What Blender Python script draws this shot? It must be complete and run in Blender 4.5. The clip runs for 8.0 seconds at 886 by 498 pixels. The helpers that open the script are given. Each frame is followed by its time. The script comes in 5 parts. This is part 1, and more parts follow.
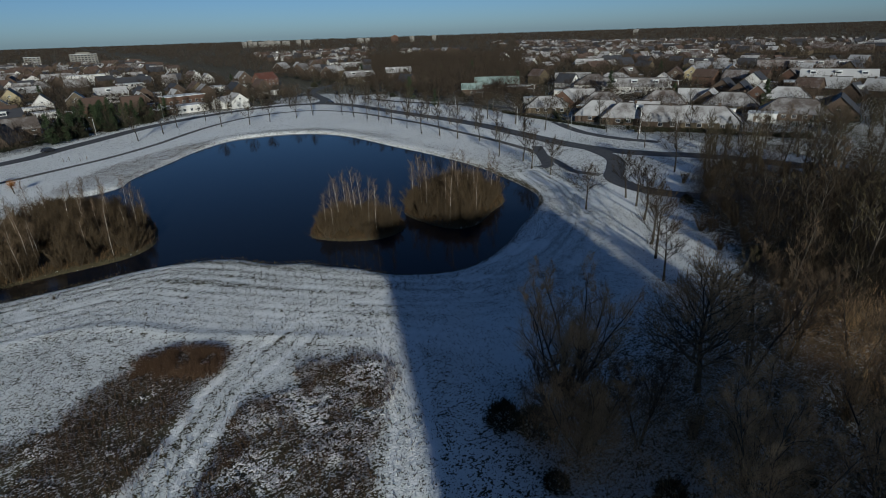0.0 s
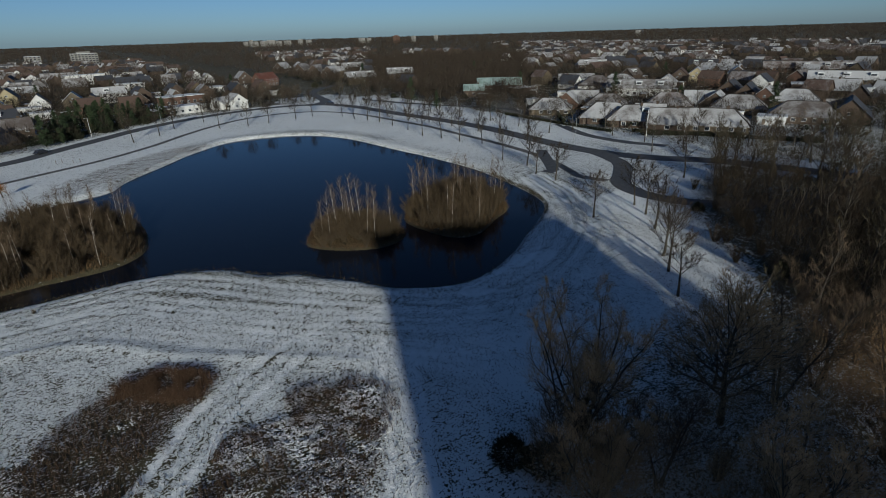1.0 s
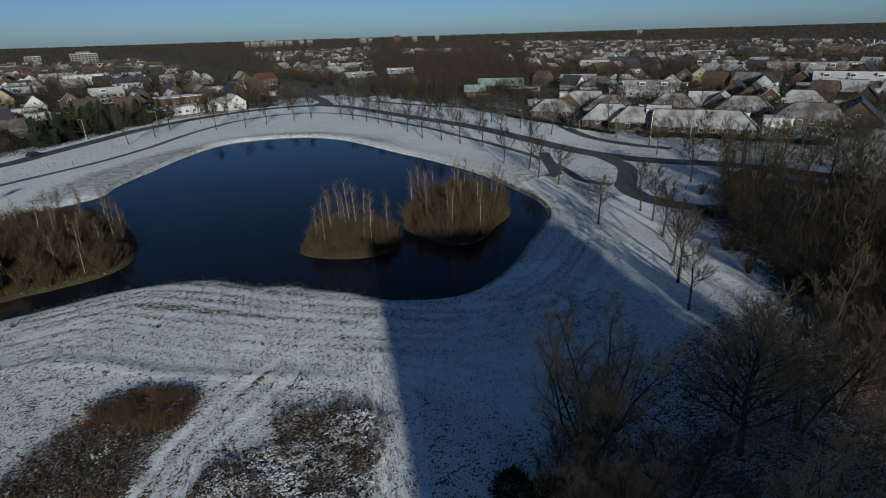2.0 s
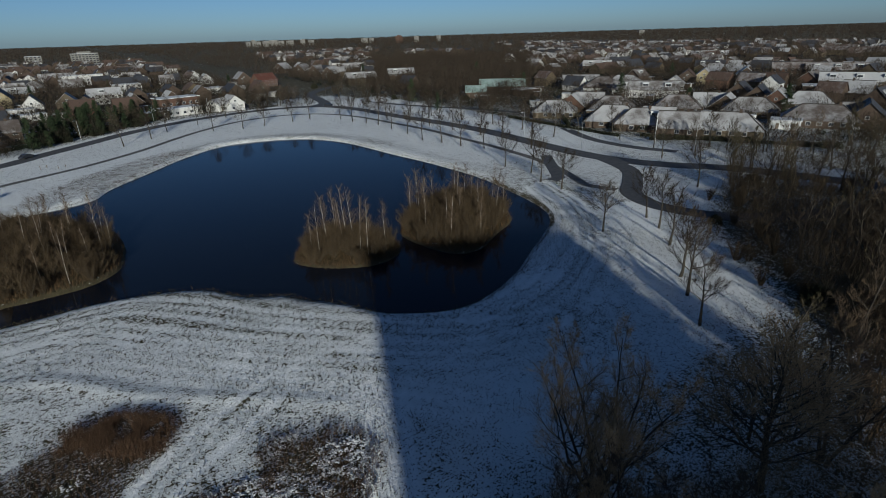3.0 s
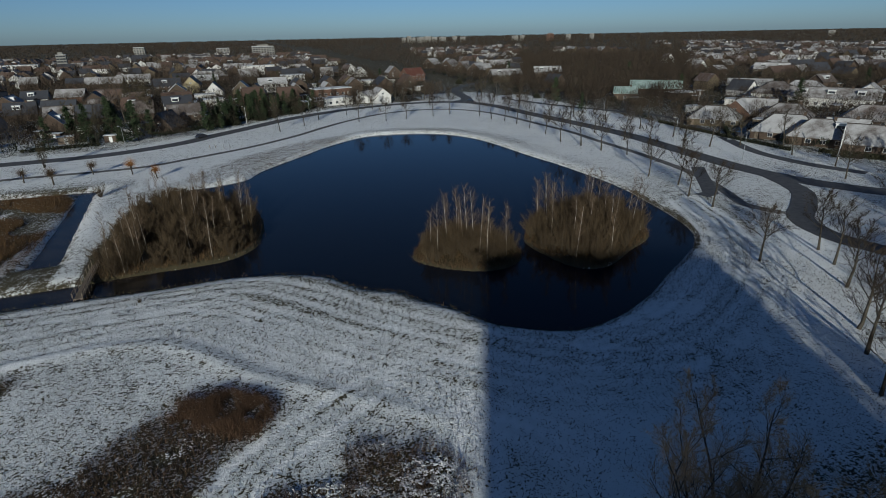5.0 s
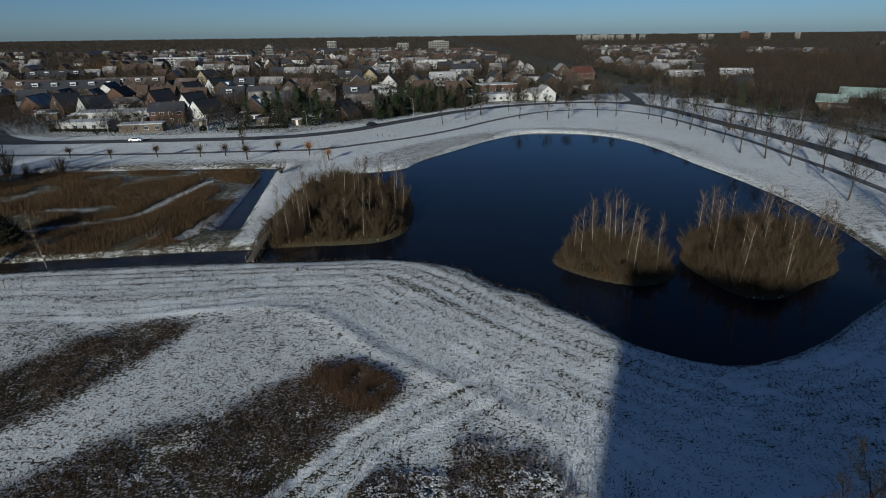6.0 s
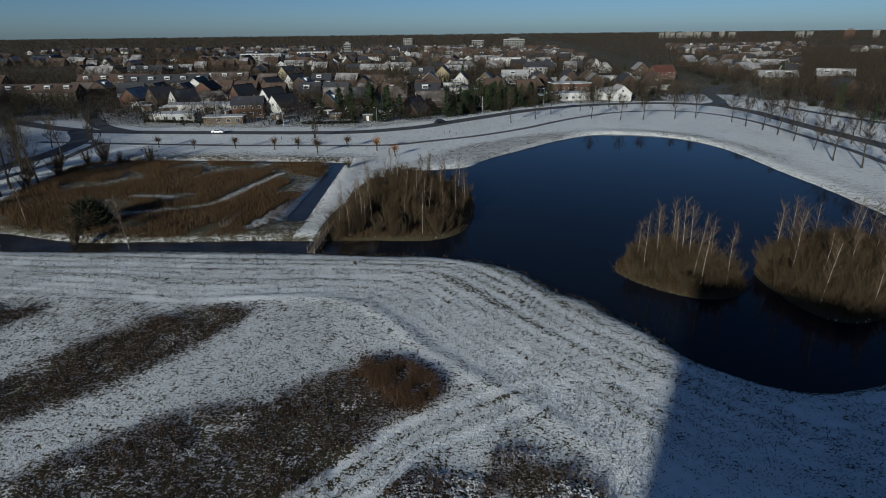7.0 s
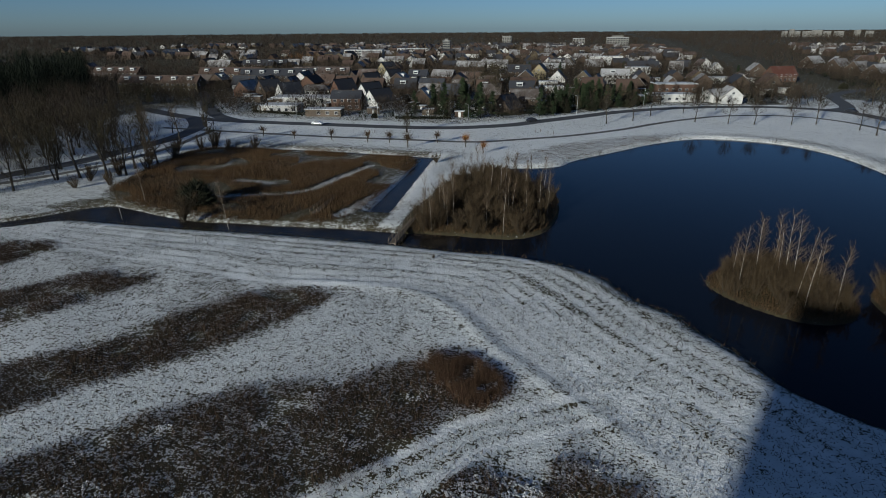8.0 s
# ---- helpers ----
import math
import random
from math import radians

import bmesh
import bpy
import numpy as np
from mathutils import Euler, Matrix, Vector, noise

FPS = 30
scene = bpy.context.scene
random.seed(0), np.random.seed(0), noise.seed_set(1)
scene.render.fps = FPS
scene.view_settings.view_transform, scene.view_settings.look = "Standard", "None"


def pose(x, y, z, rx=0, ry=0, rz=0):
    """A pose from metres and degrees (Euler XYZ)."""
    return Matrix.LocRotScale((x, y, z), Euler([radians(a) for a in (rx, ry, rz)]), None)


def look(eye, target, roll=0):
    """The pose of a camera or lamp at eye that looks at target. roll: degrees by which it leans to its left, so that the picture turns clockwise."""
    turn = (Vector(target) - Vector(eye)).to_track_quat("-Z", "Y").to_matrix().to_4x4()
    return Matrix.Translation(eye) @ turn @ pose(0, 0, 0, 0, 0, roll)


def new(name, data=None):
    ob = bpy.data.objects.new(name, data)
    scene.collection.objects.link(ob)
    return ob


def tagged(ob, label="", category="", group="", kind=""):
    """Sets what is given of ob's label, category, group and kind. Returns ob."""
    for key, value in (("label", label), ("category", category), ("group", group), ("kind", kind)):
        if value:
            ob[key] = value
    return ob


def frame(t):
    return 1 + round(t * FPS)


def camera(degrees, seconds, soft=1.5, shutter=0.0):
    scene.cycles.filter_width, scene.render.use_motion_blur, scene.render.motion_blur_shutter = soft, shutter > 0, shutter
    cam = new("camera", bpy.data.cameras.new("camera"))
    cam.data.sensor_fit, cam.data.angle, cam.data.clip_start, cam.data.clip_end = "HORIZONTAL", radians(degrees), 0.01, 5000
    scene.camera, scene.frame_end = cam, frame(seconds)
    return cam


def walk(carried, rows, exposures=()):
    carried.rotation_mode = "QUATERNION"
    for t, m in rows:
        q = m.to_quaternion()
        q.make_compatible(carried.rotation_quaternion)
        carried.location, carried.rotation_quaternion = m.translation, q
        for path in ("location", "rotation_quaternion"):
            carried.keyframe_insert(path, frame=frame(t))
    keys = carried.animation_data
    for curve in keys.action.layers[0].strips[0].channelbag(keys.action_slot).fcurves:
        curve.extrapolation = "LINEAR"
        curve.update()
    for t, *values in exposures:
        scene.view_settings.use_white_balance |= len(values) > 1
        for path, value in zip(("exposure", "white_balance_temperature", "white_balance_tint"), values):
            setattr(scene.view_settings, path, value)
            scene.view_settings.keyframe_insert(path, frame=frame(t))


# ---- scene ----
cam = camera(79.05, 8.0, soft=0.7)
EYE, TURN = 34.0, -33.6
# seconds, then metres to the right, ahead and up, then yaw, pitch and roll
ROWS = [
    (0.0, -0.00, 0.00, -0.00, -1.10, -22.06, 1.75),
    (0.5, -0.04, 2.07, 0.14, -1.03, -22.09, 1.72),
    (1.0, -0.01, 4.49, 0.08, -0.92, -22.05, 1.61),
    (1.5, 0.13, 6.37, -0.00, -0.88, -22.03, 1.60),
    (3.0, 0.83, 12.00, 0.12, -0.63, -22.04, 1.58),
    (3.5, 0.97, 13.41, 0.05, -0.50, -21.99, 1.53),
    (4.0, 1.01, 14.97, -0.01, 1.68, -21.98, 1.41),
    (4.2, 1.13, 15.40, -0.06, 3.15, -21.97, 1.36),
    (5.3, 1.93, 16.95, -0.42, 19.50, -21.92, 0.96),
    (5.5, 2.08, 17.22, -0.46, 22.98, -21.92, 0.87),
    (6.0, 2.46, 18.00, -0.57, 31.39, -21.95, 0.63),
    (6.5, 2.88, 18.72, -0.57, 35.61, -22.04, 0.60),
    (7.0, 3.29, 19.27, -0.52, 38.92, -22.11, 0.61),
    (7.5, 3.56, 19.80, -0.66, 43.30, -22.12, 0.54),
    (8.0, 3.83, 20.23, -0.73, 48.79, -22.26, 0.43),
]
walk(cam, [(t, pose(0, 0, EYE, 0, 0, TURN) @ pose(x, y, z, 90 + pitch, roll, yaw)) for t, x, y, z, yaw, pitch, roll in ROWS],
     exposures=[(0.0, -0.08, 6550, 7), (8.0, -0.08, 6550, 7)])

# ---------------------------------------------------------------- light
SUN_AZ, SUN_EL = 203.5, 14.5  # compass from +y towards +x, degrees above the horizon
world = bpy.data.worlds.new("winter_sky")
scene.world = world
world.use_nodes = True
wn = world.node_tree.nodes
sky = wn.new("ShaderNodeTexSky")
sky.sky_type = "NISHITA"
sky.sun_disc = False
sky.sun_elevation, sky.sun_rotation = radians(SUN_EL), radians(SUN_AZ)
sky.air_density, sky.dust_density, sky.ozone_density = 0.65, 0.45, 5.2
world.node_tree.links.new(sky.outputs[0], wn["Background"].inputs[0])
wn["Background"].inputs[1].default_value = 0.070
sun = new("sun", bpy.data.lights.new("sun", "SUN"))
sun.data.energy, sun.data.angle, sun.data.color = 4.6, radians(0.55), (0.975, 0.985, 0.93)
saz, sel = radians(SUN_AZ), radians(SUN_EL)
sun.matrix_world = look((300 * math.sin(saz), 300 * math.cos(saz), 300 * math.tan(sel)), (0, 0, 0))

# ---------------------------------------------------------------- materials


class Nodes:
    """Short hand for building a material's node tree."""

    def __init__(self, name):
        self.m = bpy.data.materials.new(name)
        self.m.use_nodes = True
        self.t = self.m.node_tree
        self.b = self.t.nodes["Principled BSDF"]
        self.at = self.t.nodes.new("ShaderNodeTexCoord").outputs["Object"]

    def put(self, socket, value):
        if isinstance(value, (int, float)):
            socket.default_value = value
        elif isinstance(value, (tuple, list)):
            socket.default_value = (*value, 1.0) if len(value) == 3 and len(socket.default_value) == 4 else value
        else:
            self.t.links.new(value, socket)

    def noise(self, scale, detail=3.0, rough=0.6, at=None, stretch=None):
        n = self.t.nodes.new("ShaderNodeTexNoise")
        src = at or self.at
        if stretch:
            mp = self.t.nodes.new("ShaderNodeMapping")
            mp.inputs["Scale"].default_value = stretch
            self.t.links.new(src, mp.inputs["Vector"])
            src = mp.outputs[0]
        self.t.links.new(src, n.inputs["Vector"])
        n.inputs["Scale"].default_value, n.inputs["Detail"].default_value, n.inputs["Roughness"].default_value = scale, detail, rough
        return n.outputs["Fac"]

    def math(self, op, a, b=0.0, clamp=False):
        n = self.t.nodes.new("ShaderNodeMath")
        n.operation, n.use_clamp = op, clamp
        self.put(n.inputs[0], a), self.put(n.inputs[1], b)
        return n.outputs[0]

    def ramp(self, value, lo, hi, a=0.0, b=1.0):
        n = self.t.nodes.new("ShaderNodeMapRange")
        n.interpolation_type = "SMOOTHSTEP"
        for i, v in enumerate((value, lo, hi, a, b)):
            self.put(n.inputs[i], v)
        return n.outputs[0]

    def mix(self, fac, a, b):
        n = self.t.nodes.new("ShaderNodeMix")
        n.data_type = "RGBA"
        self.put(n.inputs[0], fac), self.put(n.inputs[6], a), self.put(n.inputs[7], b)
        return n.outputs[2]

    def attr(self, name):
        n = self.t.nodes.new("ShaderNodeAttribute")
        n.attribute_name = name
        return n.outputs["Fac"]

    def random(self):
        return self.t.nodes.new("ShaderNodeObjectInfo").outputs["Random"]

    def island(self):
        return self.t.nodes.new("ShaderNodeNewGeometry").outputs["Random Per Island"]

    def normal_axis(self, axis):
        s = self.t.nodes.new("ShaderNodeSeparateXYZ")
        self.t.links.new(self.t.nodes.new("ShaderNodeNewGeometry").outputs["Normal"], s.inputs[0])
        return s.outputs[axis]

    def bump(self, height, strength, distance):
        n = self.t.nodes.new("ShaderNodeBump")
        n.inputs["Strength"].default_value, n.inputs["Distance"].default_value = strength, distance
        self.t.links.new(height, n.inputs["Height"])
        self.t.links.new(n.outputs[0], self.b.inputs["Normal"])

    def done(self, color, rough=0.8, metal=0.0, spec=None):
        self.put(self.b.inputs["Base Color"], color)
        self.put(self.b.inputs["Roughness"], rough)
        self.put(self.b.inputs["Metallic"], metal)
        if spec is not None:
            self.put(self.b.inputs["Specular IOR Level"], spec)
        return self.m


SNOW = (0.88, 0.88, 0.87)


def ground_material():
    """Thin snow that the grass pokes through: dark flecks in two sizes, thinner in wheel tracks and in the mown rows along the shore."""
    n = Nodes("snowy_grass")
    fine, dash, mid, broad = n.noise(5.2, 3, 0.6), n.noise(2.6, 4, 0.62, stretch=(1.0, 1.5, 1)), n.noise(0.45, 4), n.noise(0.035, 3)
    veg, track, row = n.attr("veg"), n.attr("track"), n.attr("row")
    tussock = n.noise(1.1, 4, 0.6)
    fleck = n.math("ADD", n.math("MULTIPLY", fine, 0.62), n.math("ADD", n.math("MULTIPLY", dash, 0.62), n.math("MULTIPLY", tussock, 0.40)))
    fleck = n.math("SUBTRACT", fleck, 0.32)
    thr = n.math("ADD", 0.553, n.math("MULTIPLY", track, 0.17))
    thr = n.math("SUBTRACT", thr, n.math("MULTIPLY", veg, 0.24))
    thr = n.math("SUBTRACT", thr, n.math("MULTIPLY", row, 0.085))
    thr = n.math("SUBTRACT", thr, n.math("MULTIPLY", n.math("SUBTRACT", mid, 0.5), 0.20))
    thr = n.math("SUBTRACT", thr, n.math("MULTIPLY", n.math("SUBTRACT", broad, 0.5), 0.14))
    grass = n.ramp(fleck, n.math("SUBTRACT", thr, 0.012), n.math("ADD", thr, 0.022))
    earth = n.mix(n.noise(0.6, 4), (0.030, 0.026, 0.013), (0.085, 0.070, 0.036))
    thin = n.math("ADD", n.math("MULTIPLY", n.noise(0.15, 4), 0.6), n.math("MULTIPLY", track, 0.5))
    thin = n.math("SUBTRACT", thin, n.math("MULTIPLY", row, 0.55), True)
    white = n.mix(thin, (0.64, 0.655, 0.63), SNOW)
    n.bump(n.math("SUBTRACT", n.math("ADD", n.noise(2.0, 5, 0.72), n.math("MULTIPLY", fine, 0.25)), n.math("MULTIPLY", grass, 0.12)), 0.8, 0.26)
    return n.done(n.mix(grass, white, earth), n.math("ADD", 0.6, n.math("MULTIPLY", grass, 0.3)), spec=0.3)


def plain(name, a, b, scale=2.0, rough=0.8, bump=0.0, metal=0.0, vary=0.0, spec=None, stretch=None):
    """Two colours mixed by noise, with a shade of their own for each object."""
    n = Nodes(name)
    f = n.noise(scale, 4, 0.65, stretch=stretch)
    f = n.ramp(f, 0.3, 0.7)
    if vary:
        f = n.math("ADD", n.math("MULTIPLY", f, 1 - vary), n.math("MULTIPLY", n.random(), vary))
    if bump:
        n.bump(n.noise(scale * 4, 4), bump, 0.05)
    return n.done(n.mix(f, a, b), rough, metal, spec)


def blades_material(name, a, b):
    n = Nodes(name)
    f = n.math("ADD", n.math("MULTIPLY", n.island(), 0.6), n.math("MULTIPLY", n.noise(0.12, 3), 0.5), True)
    return n.done(n.mix(f, a, b), 0.85, spec=0.15)


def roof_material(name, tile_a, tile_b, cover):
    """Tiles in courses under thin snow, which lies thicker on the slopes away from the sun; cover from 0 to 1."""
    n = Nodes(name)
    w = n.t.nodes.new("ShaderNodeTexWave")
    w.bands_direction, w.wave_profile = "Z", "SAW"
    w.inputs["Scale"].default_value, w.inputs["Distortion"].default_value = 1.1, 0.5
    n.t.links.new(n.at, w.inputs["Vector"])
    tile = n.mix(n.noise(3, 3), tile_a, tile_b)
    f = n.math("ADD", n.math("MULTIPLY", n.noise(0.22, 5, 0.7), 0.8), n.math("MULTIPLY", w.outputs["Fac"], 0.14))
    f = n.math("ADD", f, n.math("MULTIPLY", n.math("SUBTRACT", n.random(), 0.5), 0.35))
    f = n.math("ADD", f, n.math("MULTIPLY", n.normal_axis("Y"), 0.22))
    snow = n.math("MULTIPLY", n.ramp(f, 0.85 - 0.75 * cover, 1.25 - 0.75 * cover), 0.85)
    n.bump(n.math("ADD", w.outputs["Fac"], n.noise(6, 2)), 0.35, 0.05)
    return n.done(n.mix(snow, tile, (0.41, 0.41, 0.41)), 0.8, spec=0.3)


def brick_material(name, a, b, joint):
    n = Nodes(name)
    k = n.t.nodes.new("ShaderNodeTexBrick")
    mp = n.t.nodes.new("ShaderNodeMapping")
    mp.inputs["Rotation"].default_value = (radians(90), 0, 0)
    n.t.links.new(n.at, mp.inputs[0])
    n.t.links.new(mp.outputs[0], k.inputs["Vector"])
    n.put(k.inputs["Color1"], a), n.put(k.inputs["Color2"], b), n.put(k.inputs["Mortar"], joint)
    k.inputs["Scale"].default_value, k.inputs["Mortar Size"].default_value = 1.0, 0.012
    k.inputs["Brick Width"].default_value, k.inputs["Row Height"].default_value = 0.22, 0.065
    c = n.mix(n.ramp(n.noise(0.5, 4), 0.3, 0.7, 0.0, 0.3), k.outputs["Color"], joint)
    return n.done(c, 0.9, spec=0.2)


def water_material():
    n = Nodes("pond_water")
    n.bump(n.noise(1.3, 3, 0.5, stretch=(1, 0.6, 1)), 0.06, 0.03)
    n.b.inputs["IOR"].default_value = 1.33
    return n.done(n.mix(n.noise(0.05, 3), (0.004, 0.007, 0.014), (0.008, 0.010, 0.014)), 0.06, spec=0.13)


def ditch_material():
    n = Nodes("ditch_water")
    n.bump(n.noise(0.9, 4, 0.6), 0.05, 0.05)
    return n.done(n.mix(n.ramp(n.noise(0.25, 4), 0.35, 0.65), (0.010, 0.009, 0.008), (0.030, 0.025, 0.020)), 0.22, spec=0.12)


M = {
    "ditch": ditch_material(),
    "ridge": plain("dark_ridge_tiles", (0.02, 0.017, 0.015), (0.05, 0.04, 0.035), 3.0, 0.85),
    "snow_clump": plain("snow_clumps_on_weeds", (0.42, 0.43, 0.45), (0.62, 0.62, 0.63), 4.0, 0.9, 0.3, spec=0.1),
    "ground": ground_material(),
    "water": water_material(),
    "asphalt": plain("worn_asphalt", (0.035, 0.037, 0.042), (0.065, 0.066, 0.07), 0.8, 0.85, 0.2),
    "hay": plain("brown_scrub", (0.040, 0.028, 0.016), (0.090, 0.063, 0.036), 0.5, 0.9, vary=0.5, spec=0.15),
    "path": plain("damp_cycle_path", (0.06, 0.058, 0.055), (0.13, 0.125, 0.12), 0.5, 0.9, 0.2),
    "bark": plain("grey_brown_bark", (0.022, 0.018, 0.013), (0.058, 0.047, 0.034), 3.0, 0.95, 0.4, vary=0.4),
    "twig": plain("brown_twigs", (0.019, 0.014, 0.009), (0.052, 0.037, 0.024), 0.5, 0.9, vary=0.6, spec=0.15),
    "twig_olive": plain("olive_twigs", (0.035, 0.029, 0.015), (0.075, 0.06, 0.032), 0.5, 0.9, vary=0.5, spec=0.15),
    # brown raised in the colour itself, for crowns standing in the tall block's shade
    "twig_near": plain("shade_lightened_twigs", (0.31, 0.195, 0.10), (0.50, 0.33, 0.18), 0.5, 0.9, vary=0.4, spec=0.15),
    "twig_mid": plain("dull_brown_twigs", (0.06, 0.042, 0.027), (0.13, 0.09, 0.058), 0.5, 0.9, vary=0.4, spec=0.15),
    "twig_orange": plain("orange_twigs", (0.20, 0.09, 0.03), (0.32, 0.15, 0.05), 0.6, 0.9, vary=0.5, spec=0.15),
    "birch": plain("birch_bark", (0.10, 0.085, 0.07), (0.44, 0.40, 0.35), 2.2, 0.8, 0.2, stretch=(1, 1, 0.5)),
    "conifer": plain("conifer_needles", (0.012, 0.022, 0.010), (0.035, 0.05, 0.022), 0.7, 0.8, vary=0.5, spec=0.2),
    "hedge": plain("clipped_hedge_leaves", (0.010, 0.013, 0.007), (0.032, 0.03, 0.016), 1.0, 0.85, vary=0.5, spec=0.2),
    "reed": blades_material("dry_reed", (0.028, 0.018, 0.010), (0.125, 0.074, 0.035)),
    "rust": blades_material("rust_brown_grass", (0.030, 0.019, 0.012), (0.125, 0.073, 0.044)),
    "weed": blades_material("withered_weeds", (0.020, 0.014, 0.010), (0.105, 0.068, 0.045)),
    "tuft": blades_material("grass_tufts", (0.020, 0.018, 0.009), (0.065, 0.055, 0.028)),
    "woods": blades_material("far_bare_wood", (0.020, 0.015, 0.011), (0.050, 0.037, 0.026)),
    "thicket": blades_material("brown_thicket", (0.014, 0.011, 0.007), (0.048, 0.035, 0.022)),
    # lighter copy of the thicket brown, its colour lifted where the shade lies
    "saplings": blades_material("shade_lightened_saplings", (0.18, 0.115, 0.06), (0.40, 0.26, 0.14)),
    "olive": blades_material("olive_brown_twigs", (0.022, 0.018, 0.010), (0.060, 0.048, 0.028)),
    "orange_wood": blades_material("orange_brown_leaves", (0.055, 0.028, 0.012), (0.14, 0.072, 0.030)),
    "darkwoods": blades_material("far_conifers", (0.004, 0.007, 0.004), (0.014, 0.018, 0.010)),
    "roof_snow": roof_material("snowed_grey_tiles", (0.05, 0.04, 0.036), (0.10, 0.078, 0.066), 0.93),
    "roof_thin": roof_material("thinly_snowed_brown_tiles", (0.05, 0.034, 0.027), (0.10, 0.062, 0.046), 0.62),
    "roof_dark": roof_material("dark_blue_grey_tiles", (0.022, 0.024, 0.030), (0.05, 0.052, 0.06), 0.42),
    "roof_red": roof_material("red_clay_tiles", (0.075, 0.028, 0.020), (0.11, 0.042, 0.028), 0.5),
    "roof_green": plain("pale_green_metal_sheets", (0.14, 0.21, 0.185), (0.28, 0.34, 0.32), 0.6, 0.5, 0.1),
    "felt": plain("snow_on_flat_felt", (0.30, 0.31, 0.32), (0.66, 0.67, 0.68), 0.35, 0.8, 0.2, vary=0.3),
    "brick_red": brick_material("red_brown_brick", (0.085, 0.044, 0.030), (0.12, 0.062, 0.042), (0.09, 0.058, 0.044)),
    "brick_brown": brick_material("dark_brown_brick", (0.050, 0.034, 0.025), (0.080, 0.054, 0.038), (0.07, 0.052, 0.04)),
    "brick_yellow": brick_material("buff_brick", (0.075, 0.058, 0.034), (0.11, 0.083, 0.052), (0.09, 0.072, 0.052)),
    "plaster": plain("white_render", (0.40, 0.39, 0.37), (0.54, 0.53, 0.50), 0.7, 0.85, 0.1),
    "cream": plain("cream_yellow_render", (0.22, 0.18, 0.10), (0.30, 0.25, 0.15), 0.7, 0.85, 0.1),
    "timber": plain("weathered_timber", (0.08, 0.06, 0.042), (0.17, 0.13, 0.095), 2.0, 0.85, 0.2, stretch=(8, 1, 1)),
    "white": plain("white_paint", (0.48, 0.48, 0.47), (0.60, 0.60, 0.58), 3.0, 0.5),
    "glass": plain("dark_window_glass", (0.012, 0.015, 0.02), (0.03, 0.035, 0.045), 0.6, 0.08, spec=0.6),
    "concrete": plain("pale_concrete", (0.14, 0.135, 0.12), (0.22, 0.21, 0.19), 0.3, 0.9, 0.1),
    "metal": plain("galvanised_steel", (0.30, 0.31, 0.32), (0.46, 0.47, 0.48), 2.0, 0.45, metal=0.8),
    "car_white": plain("white_car_paint", (0.70, 0.71, 0.72), (0.78, 0.78, 0.78), 1.0, 0.25),
    "car_dark": plain("dark_car_paint", (0.015, 0.016, 0.02), (0.03, 0.032, 0.04), 1.0, 0.25),
    "car_silver": plain("silver_car_paint", (0.30, 0.31, 0.33), (0.38, 0.39, 0.41), 1.0, 0.3, metal=0.6),
    "rubber": plain("black_rubber", (0.012, 0.012, 0.012), (0.025, 0.025, 0.025), 5.0, 0.9),
}

# ---------------------------------------------------------------- building helpers


def mesh_data(name, verts, faces, mats, which=None, smooth=False):
    me = bpy.data.meshes.new(name)
    me.from_pydata(verts if isinstance(verts, list) else verts.tolist(), [], faces if isinstance(faces, list) else faces.tolist())
    for m in mats if isinstance(mats, (list, tuple)) else [mats]:
        me.materials.append(M[m])
    if which is not None:
        me.polygons.foreach_set("material_index", which)
    if smooth:
        me.polygons.foreach_set("use_smooth", [True] * len(me.polygons))
    me.update()
    return me


def part(name, data, parent=None, label=""):
    ob = new(name, data)
    ob.parent = parent
    return tagged(ob, label)


def thing(name, label, category, group="", kind="", data=None, at=None):
    ob = new(name, data)
    if at is not None:
        ob.matrix_basis = at
    return tagged(ob, label, category, group, kind)


def placed(x, y, turn=0.0, size=1.0, z=0.0):
    return Matrix.LocRotScale((x, y, z), Euler((0, 0, radians(turn))), (size, size, size))


def spline(points, per=6, closed=False):
    """A smooth line through the points (Catmull-Rom)."""
    p = np.array(points, float)
    n = len(p)
    out = []
    for i in range(n if closed else n - 1):
        if closed:
            a, b, c, d = p[i - 1], p[i], p[(i + 1) % n], p[(i + 2) % n]
        else:
            a, b, c, d = p[max(i - 1, 0)], p[i], p[i + 1], p[min(i + 2, n - 1)]
        for k in range(per):
            t = k / per
            out.append(0.5 * (2 * b + (c - a) * t + (2 * a - 5 * b + 4 * c - d) * t * t + (3 * b - a - 3 * c + d) * t ** 3))
    if not closed:
        out.append(p[-1])
    return np.array(out)


def line_distance(px, py, line, closed=False):
    best = np.full(px.shape, 1e9)
    m = len(line)
    for i in range(m if closed else m - 1):
        a, b = line[i], line[(i + 1) % m]
        d = b - a
        s = np.clip(((px - a[0]) * d[0] + (py - a[1]) * d[1]) / max(d @ d, 1e-9), 0, 1)
        best = np.minimum(best, np.hypot(px - a[0] - s * d[0], py - a[1] - s * d[1]))
    return best


def inside(px, py, poly):
    hit = np.zeros(px.shape, bool)
    m = len(poly)
    for i in range(m):
        (x0, y0), (x1, y1) = poly[i], poly[(i + 1) % m]
        if y0 != y1:
            hit ^= ((y0 > py) != (y1 > py)) & (px < (x1 - x0) * (py - y0) / (y1 - y0) + x0)
    return hit


def signed(px, py, poly):
    """Distance to the outline, negative inside."""
    return line_distance(px, py, poly, True) * np.where(inside(px, py, poly), -1, 1)


